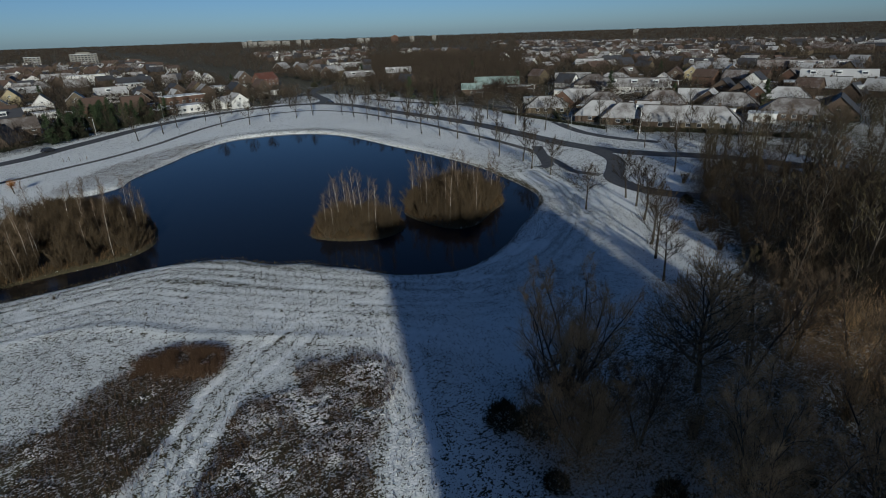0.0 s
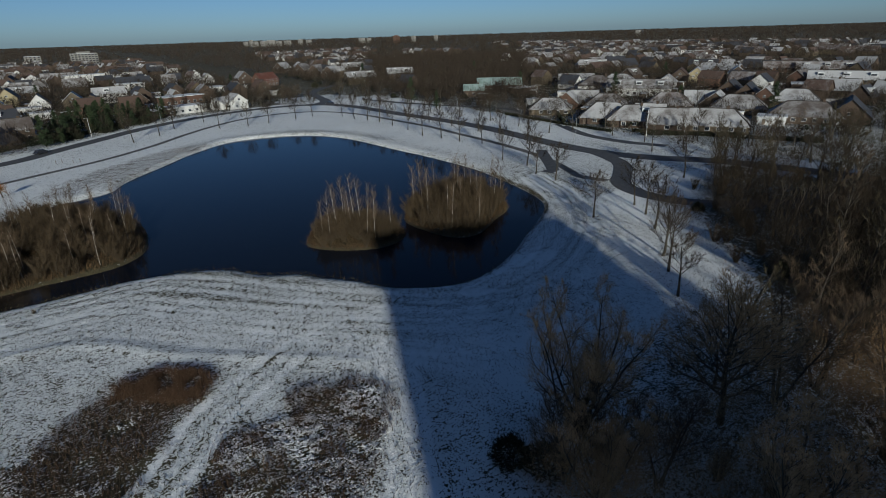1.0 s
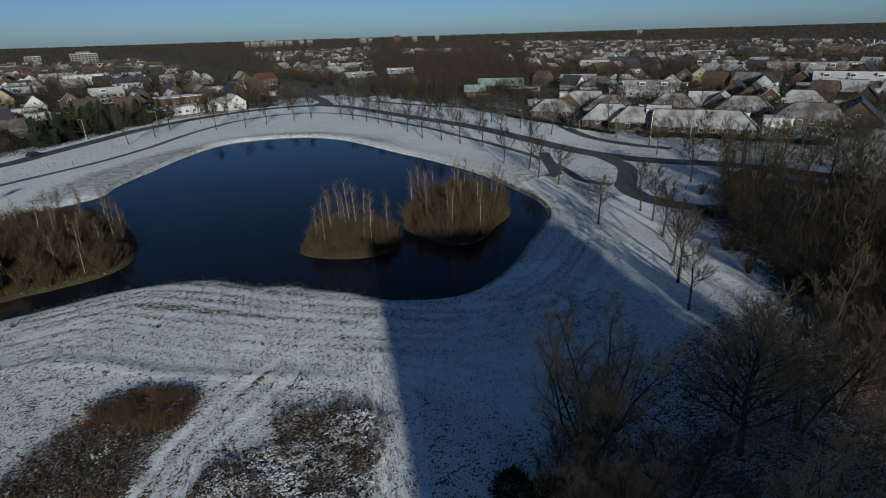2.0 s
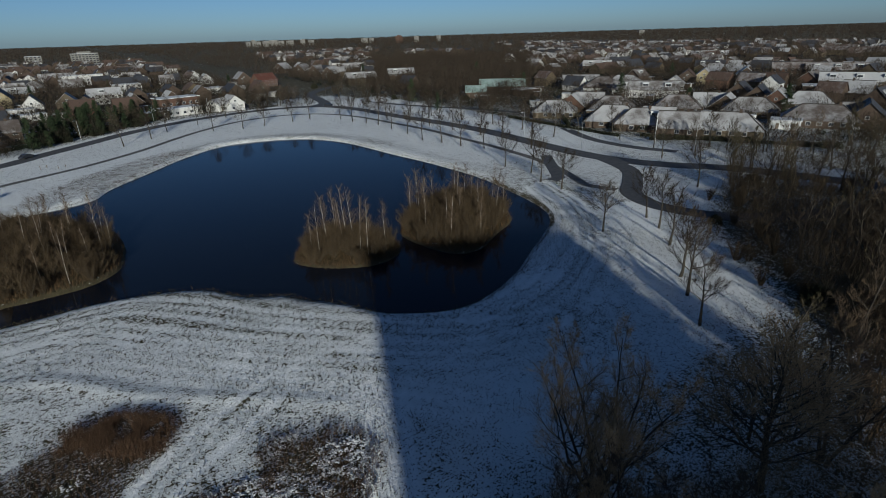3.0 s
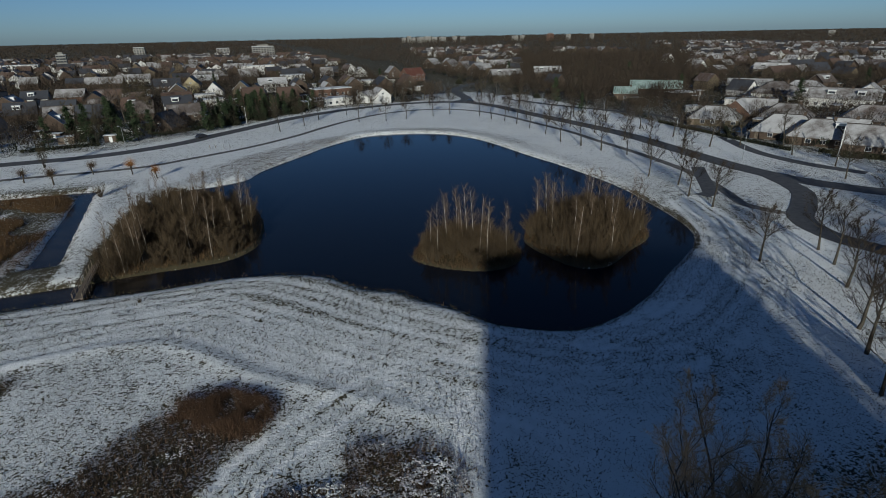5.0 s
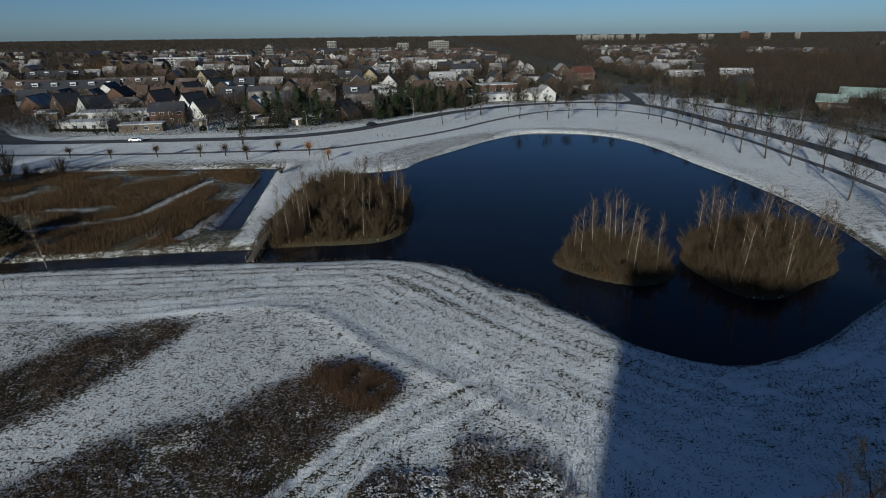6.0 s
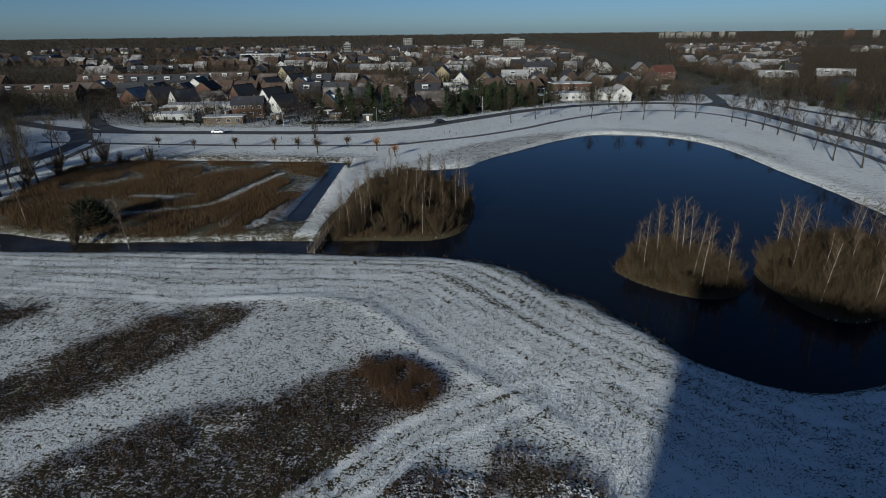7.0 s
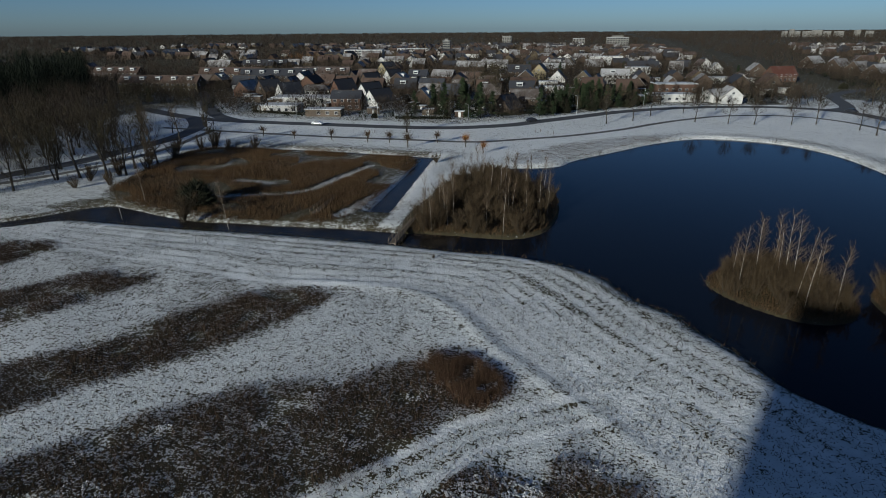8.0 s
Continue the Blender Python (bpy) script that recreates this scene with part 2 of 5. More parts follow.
def box_faces(v0):
    return [tuple(v0 + i for i in f) for f in ((0, 3, 2, 1), (4, 5, 6, 7), (0, 1, 5, 4), (1, 2, 6, 5), (2, 3, 7, 6), (3, 0, 4, 7))]


def add_box(V, F, x0, x1, y0, y1, z0, z1):
    k = len(V)
    V += [(x0, y0, z0), (x1, y0, z0), (x1, y1, z0), (x0, y1, z0), (x0, y0, z1), (x1, y0, z1), (x1, y1, z1), (x0, y1, z1)]
    F += box_faces(k)


def box_data(name, mat, *boxes):
    V, F = [], []
    for b in boxes:
        add_box(V, F, *b)
    return mesh_data(name, V, F, mat)


def cross(a, b):
    return np.array((a[1] * b[2] - a[2] * b[1], a[2] * b[0] - a[0] * b[2], a[0] * b[1] - a[1] * b[0]))


def add_tube(V, F, pts, radii, sides):
    """A tapered tube along pts, closed at its end."""
    k0 = len(V)
    n = len(pts)
    ring = [(math.cos(2 * math.pi * s / sides), math.sin(2 * math.pi * s / sides)) for s in range(sides)]
    rows = [[float(c) for c in p] for p in pts]
    for i, (px, py, pz) in enumerate(rows):
        a, b = rows[max(i - 1, 0)], rows[min(i + 1, n - 1)]
        dx, dy, dz = b[0] - a[0], b[1] - a[1], b[2] - a[2]
        m = math.sqrt(dx * dx + dy * dy + dz * dz) + 1e-9
        dx, dy, dz = dx / m, dy / m, dz / m
        ex, ey, ez = (0.31, 0.95, 0.05) if abs(dz) > 0.7 else (0.0, 0.0, 1.0)
        ux, uy, uz = dy * ez - dz * ey, dz * ex - dx * ez, dx * ey - dy * ex
        m = math.sqrt(ux * ux + uy * uy + uz * uz) + 1e-9
        ux, uy, uz = ux / m, uy / m, uz / m
        wx, wy, wz = dy * uz - dz * uy, dz * ux - dx * uz, dx * uy - dy * ux
        r = float(radii[i])
        for c, s in ring:
            V.append((px + r * (c * ux + s * wx), py + r * (c * uy + s * wy), pz + r * (c * uz + s * wz)))
    for i in range(n - 1):
        for s in range(sides):
            a, b = k0 + i * sides + s, k0 + i * sides + (s + 1) % sides
            F.append((a, b, b + sides, a + sides))
    F.append(tuple(k0 + (n - 1) * sides + s for s in range(sides)))


# ---------------------------------------------------------------- plan of the park
WATER_Z = -0.8
POND = spline([(-6, 94.6), (4, 94.4), (12, 92.6), (18, 89.3), (22, 83.6), (27, 80.2), (29, 77), (33, 72.3), (36, 67), (43, 62.6), (50, 62.6), (59, 66.4), (66, 71), (74, 76),
               (81, 81.5), (85, 89), (88, 103), (90, 118), (89, 140), (87, 155), (84, 183), (77, 199), (67, 206), (55, 208.5), (46, 206.5), (33, 195), (22, 181), (11, 167),
               (7, 158.5), (1, 155), (-6, 153), (-12, 149), (-10, 143), (2, 139), (8, 131), (9.5, 120), (9, 112), (7, 105.5), (2, 102), (-6, 101)], 4, True)
DITCH = spline([(-2, 94.5), (-16, 94.4), (-37, 94), (-57, 92.4), (-68, 91.8), (-81, 91.2), (-87, 87.5), (-93, 83), (-106, 74), (-130, 58), (-170, 30), (-172, 34), (-133, 62),
                (-110, 77.5), (-96, 86.5), (-91, 91), (-87, 97), (-82, 101), (-75, 100), (-66, 98), (-57, 97), (-49, 98), (-40, 98.6), (-29, 100), (-19, 100.3), (-2, 101.5)], 3, True)
CANAL = np.array([(-27.4, 110), (-22.8, 110.4), (-27.6, 157), (-26, 161), (-60, 162), (-97, 161), (-97, 158.5), (-60, 159), (-31, 158)], float)
ISLAND_A = spline([(32.6, 92.5), (34.5, 87.5), (39.5, 83.6), (44, 82.6), (48.4, 85), (50.5, 91), (46, 97), (38, 99.5)], 4, True)
ISLAND_B = spline([(53.6, 93.5), (53.2, 85), (55.4, 78.6), (60, 77.4), (67, 81.5), (74.5, 86), (77.5, 94), (72, 101), (62, 101)], 4, True)
RUST_TUFT = spline([(-0.5, 60.5), (0.5, 62.6), (4, 63), (8, 60.2), (8, 57.6), (6, 55.4), (3.5, 57)], 4, True)
PATCHES = [spline(p, 4, True) for p in (
    [(-34, 34), (-28, 41), (-24, 46), (-16, 53), (-10, 55.5), (-4, 60), (-1, 63), (4, 63.4), (8.3, 59.5), (6, 55), (3, 52.5), (2, 48.5), (-2, 44), (-5, 41.5), (-12, 36), (-22, 30)],
    [(-48, 44), (-41, 53), (-37, 57), (-35, 63), (-28, 72), (-19, 74), (-18, 70), (-23, 61), (-26, 56), (-31, 51), (-37, 43), (-43, 38)],
    [(-68, 58), (-62, 63), (-56, 71), (-46, 72.5), (-46.5, 68), (-50, 61), (-54, 56), (-60, 51)],
    [(-88, 72), (-81, 77), (-74, 80), (-70, 78), (-71, 74), (-73, 69), (-82, 66)],
    [(-1, 34), (4, 42), (8, 47.5), (13, 47.5), (15, 51), (19, 50.5), (23.4, 46), (21.5, 41), (15, 35), (11, 29), (3, 28)])]
REED_FIELD = spline([(-97, 156), (-76, 157.5), (-57, 157.5), (-33, 156), (-30, 130), (-29.5, 110), (-31, 102), (-45, 99.6), (-57, 98.6), (-68, 100), (-76, 102), (-88, 106), (-95, 122), (-100, 145)], 4, True)
SNOW_STRIPS = [spline(p, 5) for p in (
    [(-28.6, 158), (-27.6, 132), (-30.4, 110), (-31.5, 105)],
    [(-41.0, 144.3), (-43.7, 131.1), (-46.3, 118.3), (-56.8, 112.5), (-64.1, 110.3)],
    [(-65.5, 99.0), (-51.8, 98.1), (-37.7, 99.0), (-24.7, 100.6)],
    [(-65.7, 123.0), (-57.2, 123.0)])]
WOOD = spline([(70, 6), (75, 23), (81, 34), (91, 47), (103, 58.5), (112, 63), (122, 69), (133, 66), (144, 50), (152, 30), (156, 10), (156, -30), (66, -30)], 4, True)
PENINSULA = spline([(-16, 101.2), (-6, 101.2), (2, 102.2), (7, 105.7), (9, 112), (9.4, 121), (7.8, 131), (1.5, 139), (-9, 142.5), (-15, 139), (-16.5, 120)], 4, True)
ROUGH_GRASS = spline([(-9, 161), (3, 160), (13, 170), (25, 187), (40, 203), (35, 208), (18, 196), (2, 179)], 4, True)
TRAILS = [spline(p, 5) for p in (
    [(-110, 86), (-72, 81), (-49, 79), (-27, 77.5), (-11, 80), (-2, 80), (4, 75), (14, 64.5), (21, 58.5), (28, 51), (33, 44)],
    [(-100, 85), (-60, 86), (-30, 85), (-8, 86.5), (2, 85), (10, 77), (20, 67), (27, 61), (36, 54)],
    [(-70, 88), (-40, 88.5), (-15, 89.5), (5, 90), (14, 84), (22, 74), (30, 66), (40, 57), (52, 52)],
    [(18, 59), (12, 55), (7, 51.8), (4, 48), (-0.5, 43), (-6, 36), (-10, 28)],
    [(44, 58), (54, 60), (66, 66), (76, 72), (86, 84), (92, 98)],
    [(46, 55), (58, 57), (70, 63), (80, 71), (90, 84), (96, 99)],
    [(27, 52), (24, 44), (19, 34), (14, 26)])]
RIDGE = spline([(-26, 75.5), (-18, 77), (-10, 77.5), (-4, 76), (1, 72), (6, 66), (11, 62), (18, 56.5), (23, 52)], 5)
ROADS = {
    "main": spline([(-230, 236), (-190, 226), (-160, 212), (-140, 205), (-122, 203), (-101, 202.5), (-78, 203), (-55, 203.5), (-34, 206.5), (-15, 217), (-5, 228), (10, 244), (27, 262),
                    (50, 278), (76, 288), (98, 289), (115, 281), (122, 266), (124.5, 250), (126.5, 221), (130, 190), (131, 165), (129, 140), (127.5, 118), (129, 104), (134, 92), (142, 80), (148, 62), (153, 36), (158, 0), (160, -60)], 5),
    "north": spline([(112, 284), (122, 294), (127, 316), (134, 345), (155, 373), (190, 400), (250, 430)], 5),
    "wood": spline([(127.5, 108), (122, 95), (113, 87), (106, 82), (102.5, 76), (102, 69), (106, 60), (116, 52), (132, 46)], 6),
    "west": spline([(-131, 90), (-127, 113), (-122, 128), (-121, 145), (-121, 163), (-125, 180), (-132, 192), (-143, 204)], 5),
    "upper": spline([(-122, 203), (-138, 213), (-154, 229), (-169, 246), (-186, 268), (-215, 300)], 5)}
CYCLE = {
    "main": spline([(-140, 183), (-112, 181.5), (-89, 180.5), (-67, 180), (-47, 181), (-22, 182), (-8, 189.5), (8, 200), (24, 215), (37, 231), (49, 244), (65, 257), (82, 262.5), (97, 260), (107.5, 248),
                    (113, 230), (115.5, 202), (117, 180), (116, 163), (115.5, 146), (114, 128), (111, 112), (106, 99), (103, 92), (105, 85)], 5),
    "west": spline([(-128, 92), (-121, 106), (-115, 117), (-111, 131), (-111, 152), (-115, 171), (-118, 183)], 5)}


def water_distance(x, y):
    """Distance to the water's edge, negative over water."""
    w = np.minimum(np.minimum(signed(x, y, POND), signed(x, y, DITCH)), signed(x, y, CANAL))
    return np.maximum(w, -np.minimum(signed(x, y, ISLAND_A), signed(x, y, ISLAND_B)))


def steps(*spans):
    out = [spans[0][0]]
    for start, stop, size in spans:
        k = max(1, round((stop - start) / size))
        out += list(np.linspace(start, stop, k + 1)[1:])
    return out


def outward(values, far, grow=1.22):
    lo = list(values)
    step = 3.0
    while lo[-1] < far:
        lo.append(lo[-1] + step)
        step *= grow
    step = 3.0
    while lo[0] > -far:
        lo.insert(0, lo[0] - step)
        step *= grow
    return np.array(lo)


def build_ground():
    gx = outward(steps((-132, -92, 1.6), (-92, 98, 0.75), (98, 150, 1.6)), 6500)
    gy = outward(steps((14, 112, 0.75), (112, 216, 1.3), (216, 300, 2.5)), 6500)
    X, Y = np.meshgrid(gx, gy)
    near = (X > -180) & (X < 160) & (Y > -20) & (Y < 300)
    z = np.zeros(X.shape)
    veg = np.zeros(X.shape)
    track, row = np.zeros(X.shape), np.zeros(X.shape)
    x, y = X[near], Y[near]
    w = water_distance(x, y)
    bank = np.clip((w + 0.2) / 2.6, 0, 1)
    zz = WATER_Z * (1 - bank ** 0.6) + np.where(w < 0, np.clip(w, -3, 0) * 0.5, 0)
    islands = np.minimum(signed(x, y, ISLAND_A), signed(x, y, ISLAND_B))
    zz = np.where(islands < 0, np.minimum(zz, WATER_Z + 0.25 - islands * 0.03), zz)
    rough = np.array([noise.noise((a * 0.08, b * 0.08, 0.0)) + 0.35 * noise.noise((a * 0.45, b * 0.45, 3.0)) for a, b in zip(x, y)])
    zz += 0.27 * np.exp(-(line_distance(x, y, RIDGE) / 0.85) ** 2) * np.clip(0.7 + 0.6 * rough, 0.3, 1.2)
    zz += np.where(w > 1, 0.10 * rough, 0)
    v = np.zeros(x.shape)
    for i, p in enumerate(PATCHES):
        v = np.maximum(v, np.clip(0.5 - signed(x, y, p) / 3.0 + 0.5 * rough, 0, 1) * (0.46, 0.5, 0.5, 0.5, 0.36)[i])
    v = np.maximum(v, np.clip(0.5 - signed(x, y, REED_FIELD) / 3, 0, 1) * 0.8)
    v = np.maximum(v, np.clip(1.6 - signed(x, y, PENINSULA) / 1.2, 0, 1))
    v = np.maximum(v, 0.6 * np.clip((6 - w) / 3, 0, 1) * (w > 0) * (y > 95.5) * (x < -30) * (x > -96))
    v = np.maximum(v, 0.62 * ((x > -46) & (x < -22) & (y > 99) & (y < 109.5)))
    v = np.maximum(v, np.where(islands < 2.0, 1.0, 0))
    far_bank = np.clip(1 - np.abs(w - 5) / 6, 0, 1) * np.clip((y - 120) / 40, 0, 1)
    v = np.maximum(v, 0.36 * far_bank)
    v = np.maximum(v, 0.34 * np.clip(0.6 - signed(x, y, ROUGH_GRASS) / 4 + 0.6 * rough, 0, 1))
    v = np.maximum(v, np.where(y > 110, 0.3, 0.7) * np.clip(1 - np.abs(w - 0.3) / 0.9, 0, 1))
    v = np.maximum(v, 0.9 * np.clip(0.9 - signed(x, y, WOOD) / 7, 0, 1))
    v = np.maximum(v, 0.4 * np.clip((x - 30) / 30, 0, 1) * np.clip((38 - y) / 8, 0, 1))
    v = np.where(line_distance(x, y, SNOW_STRIPS[0]) < 1.4, 0.15, v)
    for strip in SNOW_STRIPS[1:]:
        v = np.where(line_distance(x, y, strip) < 1.2 + 0.7 * rough, 0.36, v)
    k = np.zeros(x.shape)
    for i, line in enumerate(TRAILS):
        d = line_distance(x, y, line)
        for off in ((0.0, 1.9) if i < 4 else (0.0, 1.6)):
            k = np.maximum(k, np.clip(1.3 - np.abs(d - off) / 0.55, 0, 1))
    zz -= 0.10 * k
    near_shore = line_distance(x, y, TRAILS[2])
    rows = (0.5 + 0.5 * np.sin(near_shore * 2.3 + 1.4 * rough)) * np.clip(1 - near_shore / 17, 0, 1) * (y < 96)
    rows = np.maximum(rows, 0.8 * (0.5 + 0.5 * np.sin(line_distance(x, y, TRAILS[3]) * 2.6)) * np.clip(1 - line_distance(x, y, TRAILS[3]) / 5, 0, 1))
    rows = np.maximum(rows, (0.5 + 0.5 * np.sin(line_distance(x, y, TRAILS[5]) * 2.2 + rough)) * np.clip(1 - line_distance(x, y, TRAILS[5]) / 12, 0, 1))
    k = np.maximum(k, 0.28 * np.clip((y - 112) / 20, 0, 1))
    k = np.maximum(k, 0.42 * np.clip((x - 27) / 8, 0, 1) * np.clip((y - 34) / 6, 0, 1) * (y < 78))
    for line in ROADS.values():
        zz = np.where(line_distance(x, y, line) < 5, 0, zz)
    for line in CYCLE.values():
        zz = np.where(line_distance(x, y, line) < 2.5, np.clip(zz, -0.02, 0), zz)
    z[near], veg[near], track[near], row[near] = zz, v, k, rows
    far = np.hypot(X, Y)
    road_y = np.interp(X, *np.array([(-400, 236), (-190, 236), (-122, 213), (-34, 216), (-5, 238), (27, 272), (50, 288), (98, 299), (116, 296)]).T)
    town = np.where(X < 118, Y > road_y, (X > 160) | (Y > 300)) | (X < -180)
    veg = np.where(town, np.clip(0.42 + (far - 240) / 500, 0, 1.0), veg)
    veg = np.where(np.hypot(X - 122, Y - 306) < 24, 0.12, veg)
    ny, nx = X.shape
    idx = np.arange(nx * ny).reshape(ny, nx)
    faces = np.stack([idx[:-1, :-1], idx[:-1, 1:], idx[1:, 1:], idx[1:, :-1]], -1).reshape(-1, 4)
    me = bpy.data.meshes.new("ground")
    me.from_pydata(np.stack([X, Y, z], -1).reshape(-1, 3).tolist(), [], faces.tolist())
    for name, values in (("veg", veg), ("track", track), ("row", row)):
        a = me.attributes.new(name, "FLOAT", "POINT")
        a.data.foreach_set("value", values.ravel().astype(np.float32))
    me.materials.append(M["ground"])
    me.polygons.foreach_set("use_smooth", [True] * len(me.polygons))
    thing("ground", "thin snow over rough grass with dark tufts showing through", "ground", kind="structure", data=me)


def build_water(name, label, mat, wet, level):
    """A sheet of water cut out of a grid, running a little under its banks."""
    gx, gy = np.arange(-176, 100, 2.0), np.arange(24, 216, 2.0)
    X, Y = np.meshgrid(gx, gy)
    wet = wet(X, Y)
    idx = np.arange(X.size).reshape(X.shape)
    keep = wet[:-1, :-1] & wet[:-1, 1:] & wet[1:, 1:] & wet[1:, :-1]
    faces = np.stack([idx[:-1, :-1], idx[:-1, 1:], idx[1:, 1:], idx[1:, :-1]], -1)[keep]
    used = np.unique(faces)
    remap = -np.ones(X.size, int)
    remap[used] = np.arange(len(used))
    pts = np.stack([X.ravel(), Y.ravel(), np.full(X.size, level)], -1)[used]
    thing(name, label, "water", kind="structure", data=mesh_data(name, pts, remap[faces], mat))


def in_ditch(x, y):
    return (np.minimum(signed(x, y, DITCH), signed(x, y, CANAL)) < 4) & (x < -5)


def ribbon(name, line, width, z, mat, label):
    d = np.gradient(line, axis=0)
    d /= np.linalg.norm(d, axis=1)[:, None] + 1e-9
    nrm = np.stack([-d[:, 1], d[:, 0]], -1)
    V, F = [], []
    for p, q in zip(line, nrm):
        for s, h in ((-0.52, z - 0.12), (-0.5, z), (0.5, z), (0.52, z - 0.12)):
            V.append((*(p + q * s * width), h))
    for i in range(len(line) - 1):
        for s in range(3):
            a = 4 * i + s
            F.append((a, a + 4, a + 5, a + 1))
    thing(name, label, "road", kind="structure", data=mesh_data(name, V, F, mat))


build_ground()
build_water("water", "dark blue still water of a park pond", "water", lambda x, y: (signed(x, y, POND) < 5) & ~((signed(x, y, DITCH) < 4) & (x < -13)), WATER_Z)
build_water("ditch_water", "dark murky water of a ditch and canal", "ditch", in_ditch, WATER_Z + 0.006)
for key, wide, lift in (("main", 6.2, 0.06), ("north", 6.0, 0.072), ("wood", 4.6, 0.084), ("west", 6.0, 0.072), ("upper", 6.0, 0.084)):
    ribbon("road", ROADS[key], wide, lift, "asphalt", "dark wet asphalt road between snowy verges")
for key in CYCLE:
    ribbon("cycle_path", CYCLE[key], 2.3, 0.05, "path", "narrow dark cycle path through snowy grass")
ribbon("pavement", spline([(150, 100), (146, 113), (147, 130), (158, 155), (166, 178), (170, 200), (150, 250), (142, 285)], 5), 3.6, 0.05, "asphalt", "dark service road before the bungalows")
# short dark strip laid across the verge in the road's material
ribbon("pavement", np.array([(118, 121), (112, 113), (103, 101), (99.5, 100)]), 3.2, 0.095, "asphalt", "short dark flat strip at the cycle path")

# ---------------------------------------------------------------- trees


def wander(rng, start, heading, length, n, wiggle, lift=0.0):
    """A line that strays from its heading and bends upwards by lift."""
    step = rng.normal(0, wiggle, (n, 3))
    d = np.array(heading, float)
    d /= math.sqrt(d @ d)
    pts = np.empty((n + 1, 3))
    pts[0] = start
    for i in range(n):
        d = d + step[i]
        d[2] += lift
        d /= math.sqrt(d @ d)
        pts[i + 1] = pts[i] + d * (length / n)
    return pts


def side_heading(rng, d, spread):
    """A heading that leaves d by about spread radians, at any side."""
    u = cross(d, rng.normal(0, 1, 3))
    u /= math.sqrt(u @ u) + 1e-9
    a = spread * rng.uniform(0.7, 1.3)
    return d * math.cos(a) + u * math.sin(a)


def blade(V, F, p, q, width, rng):
    """A thin twig: a narrow triangle from p to q."""
    u = cross(q - p, rng.normal(0, 1, 3))
    u *= width / (math.sqrt(u @ u) + 1e-9)
    k = len(V)
    V += [p - u, p + u, q]
    F.append((k, k + 1, k + 2))


def bare_tree(seed, height, trunk, spread, counts, twig_w, mat="twig", stems=1, vase=0.0, lift=0.08, fine=2, thick=1.0):
    """Meshes of a leafless tree: its trunk with limbs and branches, and its crown of branchlets and twigs.
    counts: limbs on a stem, branches on a limb, branchlets on a branch, twigs on a branchlet. With vase, several stems fan out from the foot."""
    rng = np.random.default_rng(seed)
    TV, TF, CV, CF = [], [], [], []
    limbs, branches, lets, twigs = counts
    r0 = height * (0.019 if stems == 1 else 0.0115) * thick

    def on(line, f):
        k = min(f, 0.999) * (len(line) - 1)
        d = line[int(k) + 1] - line[int(k)]
        return line[int(k)] + d * (k % 1), d / (math.sqrt(d @ d) + 1e-9)

    for s in range(stems):
        a0 = 2 * math.pi * (s + rng.uniform(-0.25, 0.25)) / stems
        lean = np.array((math.cos(a0), math.sin(a0))) * vase * rng.uniform(0.4, 1.2) if vase else rng.normal(0, 0.03, 2)
        foot = rng.normal(0, 0.03, 2) if stems == 1 else np.array((math.cos(a0), math.sin(a0))) * 0.25
        stem = wander(rng, (*foot, -0.15), (lean[0], lean[1], 1), height * rng.uniform(0.74, 0.92), 9, 0.06, 0.03)
        add_tube(TV, TF, stem, np.linspace(r0, r0 * 0.14, 10) * np.array([1.25, 1.05] + [1.0] * 8), 6)
        turn = rng.uniform(0, 6.28)
        for i in range(limbs):
            f = trunk + (0.97 - trunk) * (i + rng.uniform(0, 1)) / limbs
            a, _ = on(stem, f)
            g = (f - trunk) / (1 - trunk)
            reach = height * spread * (1.25 - 0.75 * g) * rng.uniform(0.75, 1.15)
            turn += 2.4 + rng.normal(0, 0.3)
            limb = wander(rng, a, (math.cos(turn), math.sin(turn), 0.55 + 0.9 * g + rng.uniform(-0.15, 0.25)), reach, 6, 0.12, lift)
            rl = max(r0 * (1 - f * 0.75) * 0.5, twig_w * 1.6)
            add_tube(TV, TF, limb, np.linspace(rl, rl * 0.3, 7), 5)
            for j in range(branches):
                h = 0.22 + 0.78 * (j + rng.uniform(0, 1)) / branches
                b, d = on(limb, h)
                branch = wander(rng, b, side_heading(rng, d, 0.65) + (0, 0, 0.12), reach * rng.uniform(0.32, 0.55) * (1.15 - 0.5 * h), 4, 0.14, lift)
                rb = max(rl * (1 - 0.65 * h) * 0.5, twig_w * 1.2)
                add_tube(TV, TF, branch, np.linspace(rb, rb * 0.4, 5), 4)
                size = np.linalg.norm(branch[-1] - branch[0])
                for k in range(lets):
                    c, d = on(branch, 0.15 + 0.85 * (k + rng.uniform(0, 1)) / lets)
                    let = wander(rng, c, side_heading(rng, d, 0.6) + (0, 0, 0.1), size * rng.uniform(0.35, 0.6), 2, 0.12, lift)
                    add_tube(CV, CF, let, [max(rb * 0.45, twig_w), twig_w * 0.8, twig_w * 0.5], 3)
                    for _ in range(twigs):
                        c, d = on(let, rng.uniform(0.1, 1.0))
                        e = side_heading(rng, d, 0.5) + (0, 0, 0.15)
                        tip = c + e * size * rng.uniform(0.18, 0.40)
                        blade(CV, CF, c, tip, twig_w * 0.75, rng)
                        for _ in range(fine):
                            q = c + (tip - c) * rng.uniform(0.2, 1.0)
                            blade(CV, CF, q, q + (side_heading(rng, e / np.linalg.norm(e), 0.5) + (0, 0, 0.15)) * size * rng.uniform(0.08, 0.20), twig_w * 0.55, rng)
    return mesh_data("trunk", TV, TF, "bark", smooth=True), mesh_data("crown", CV, CF, mat)


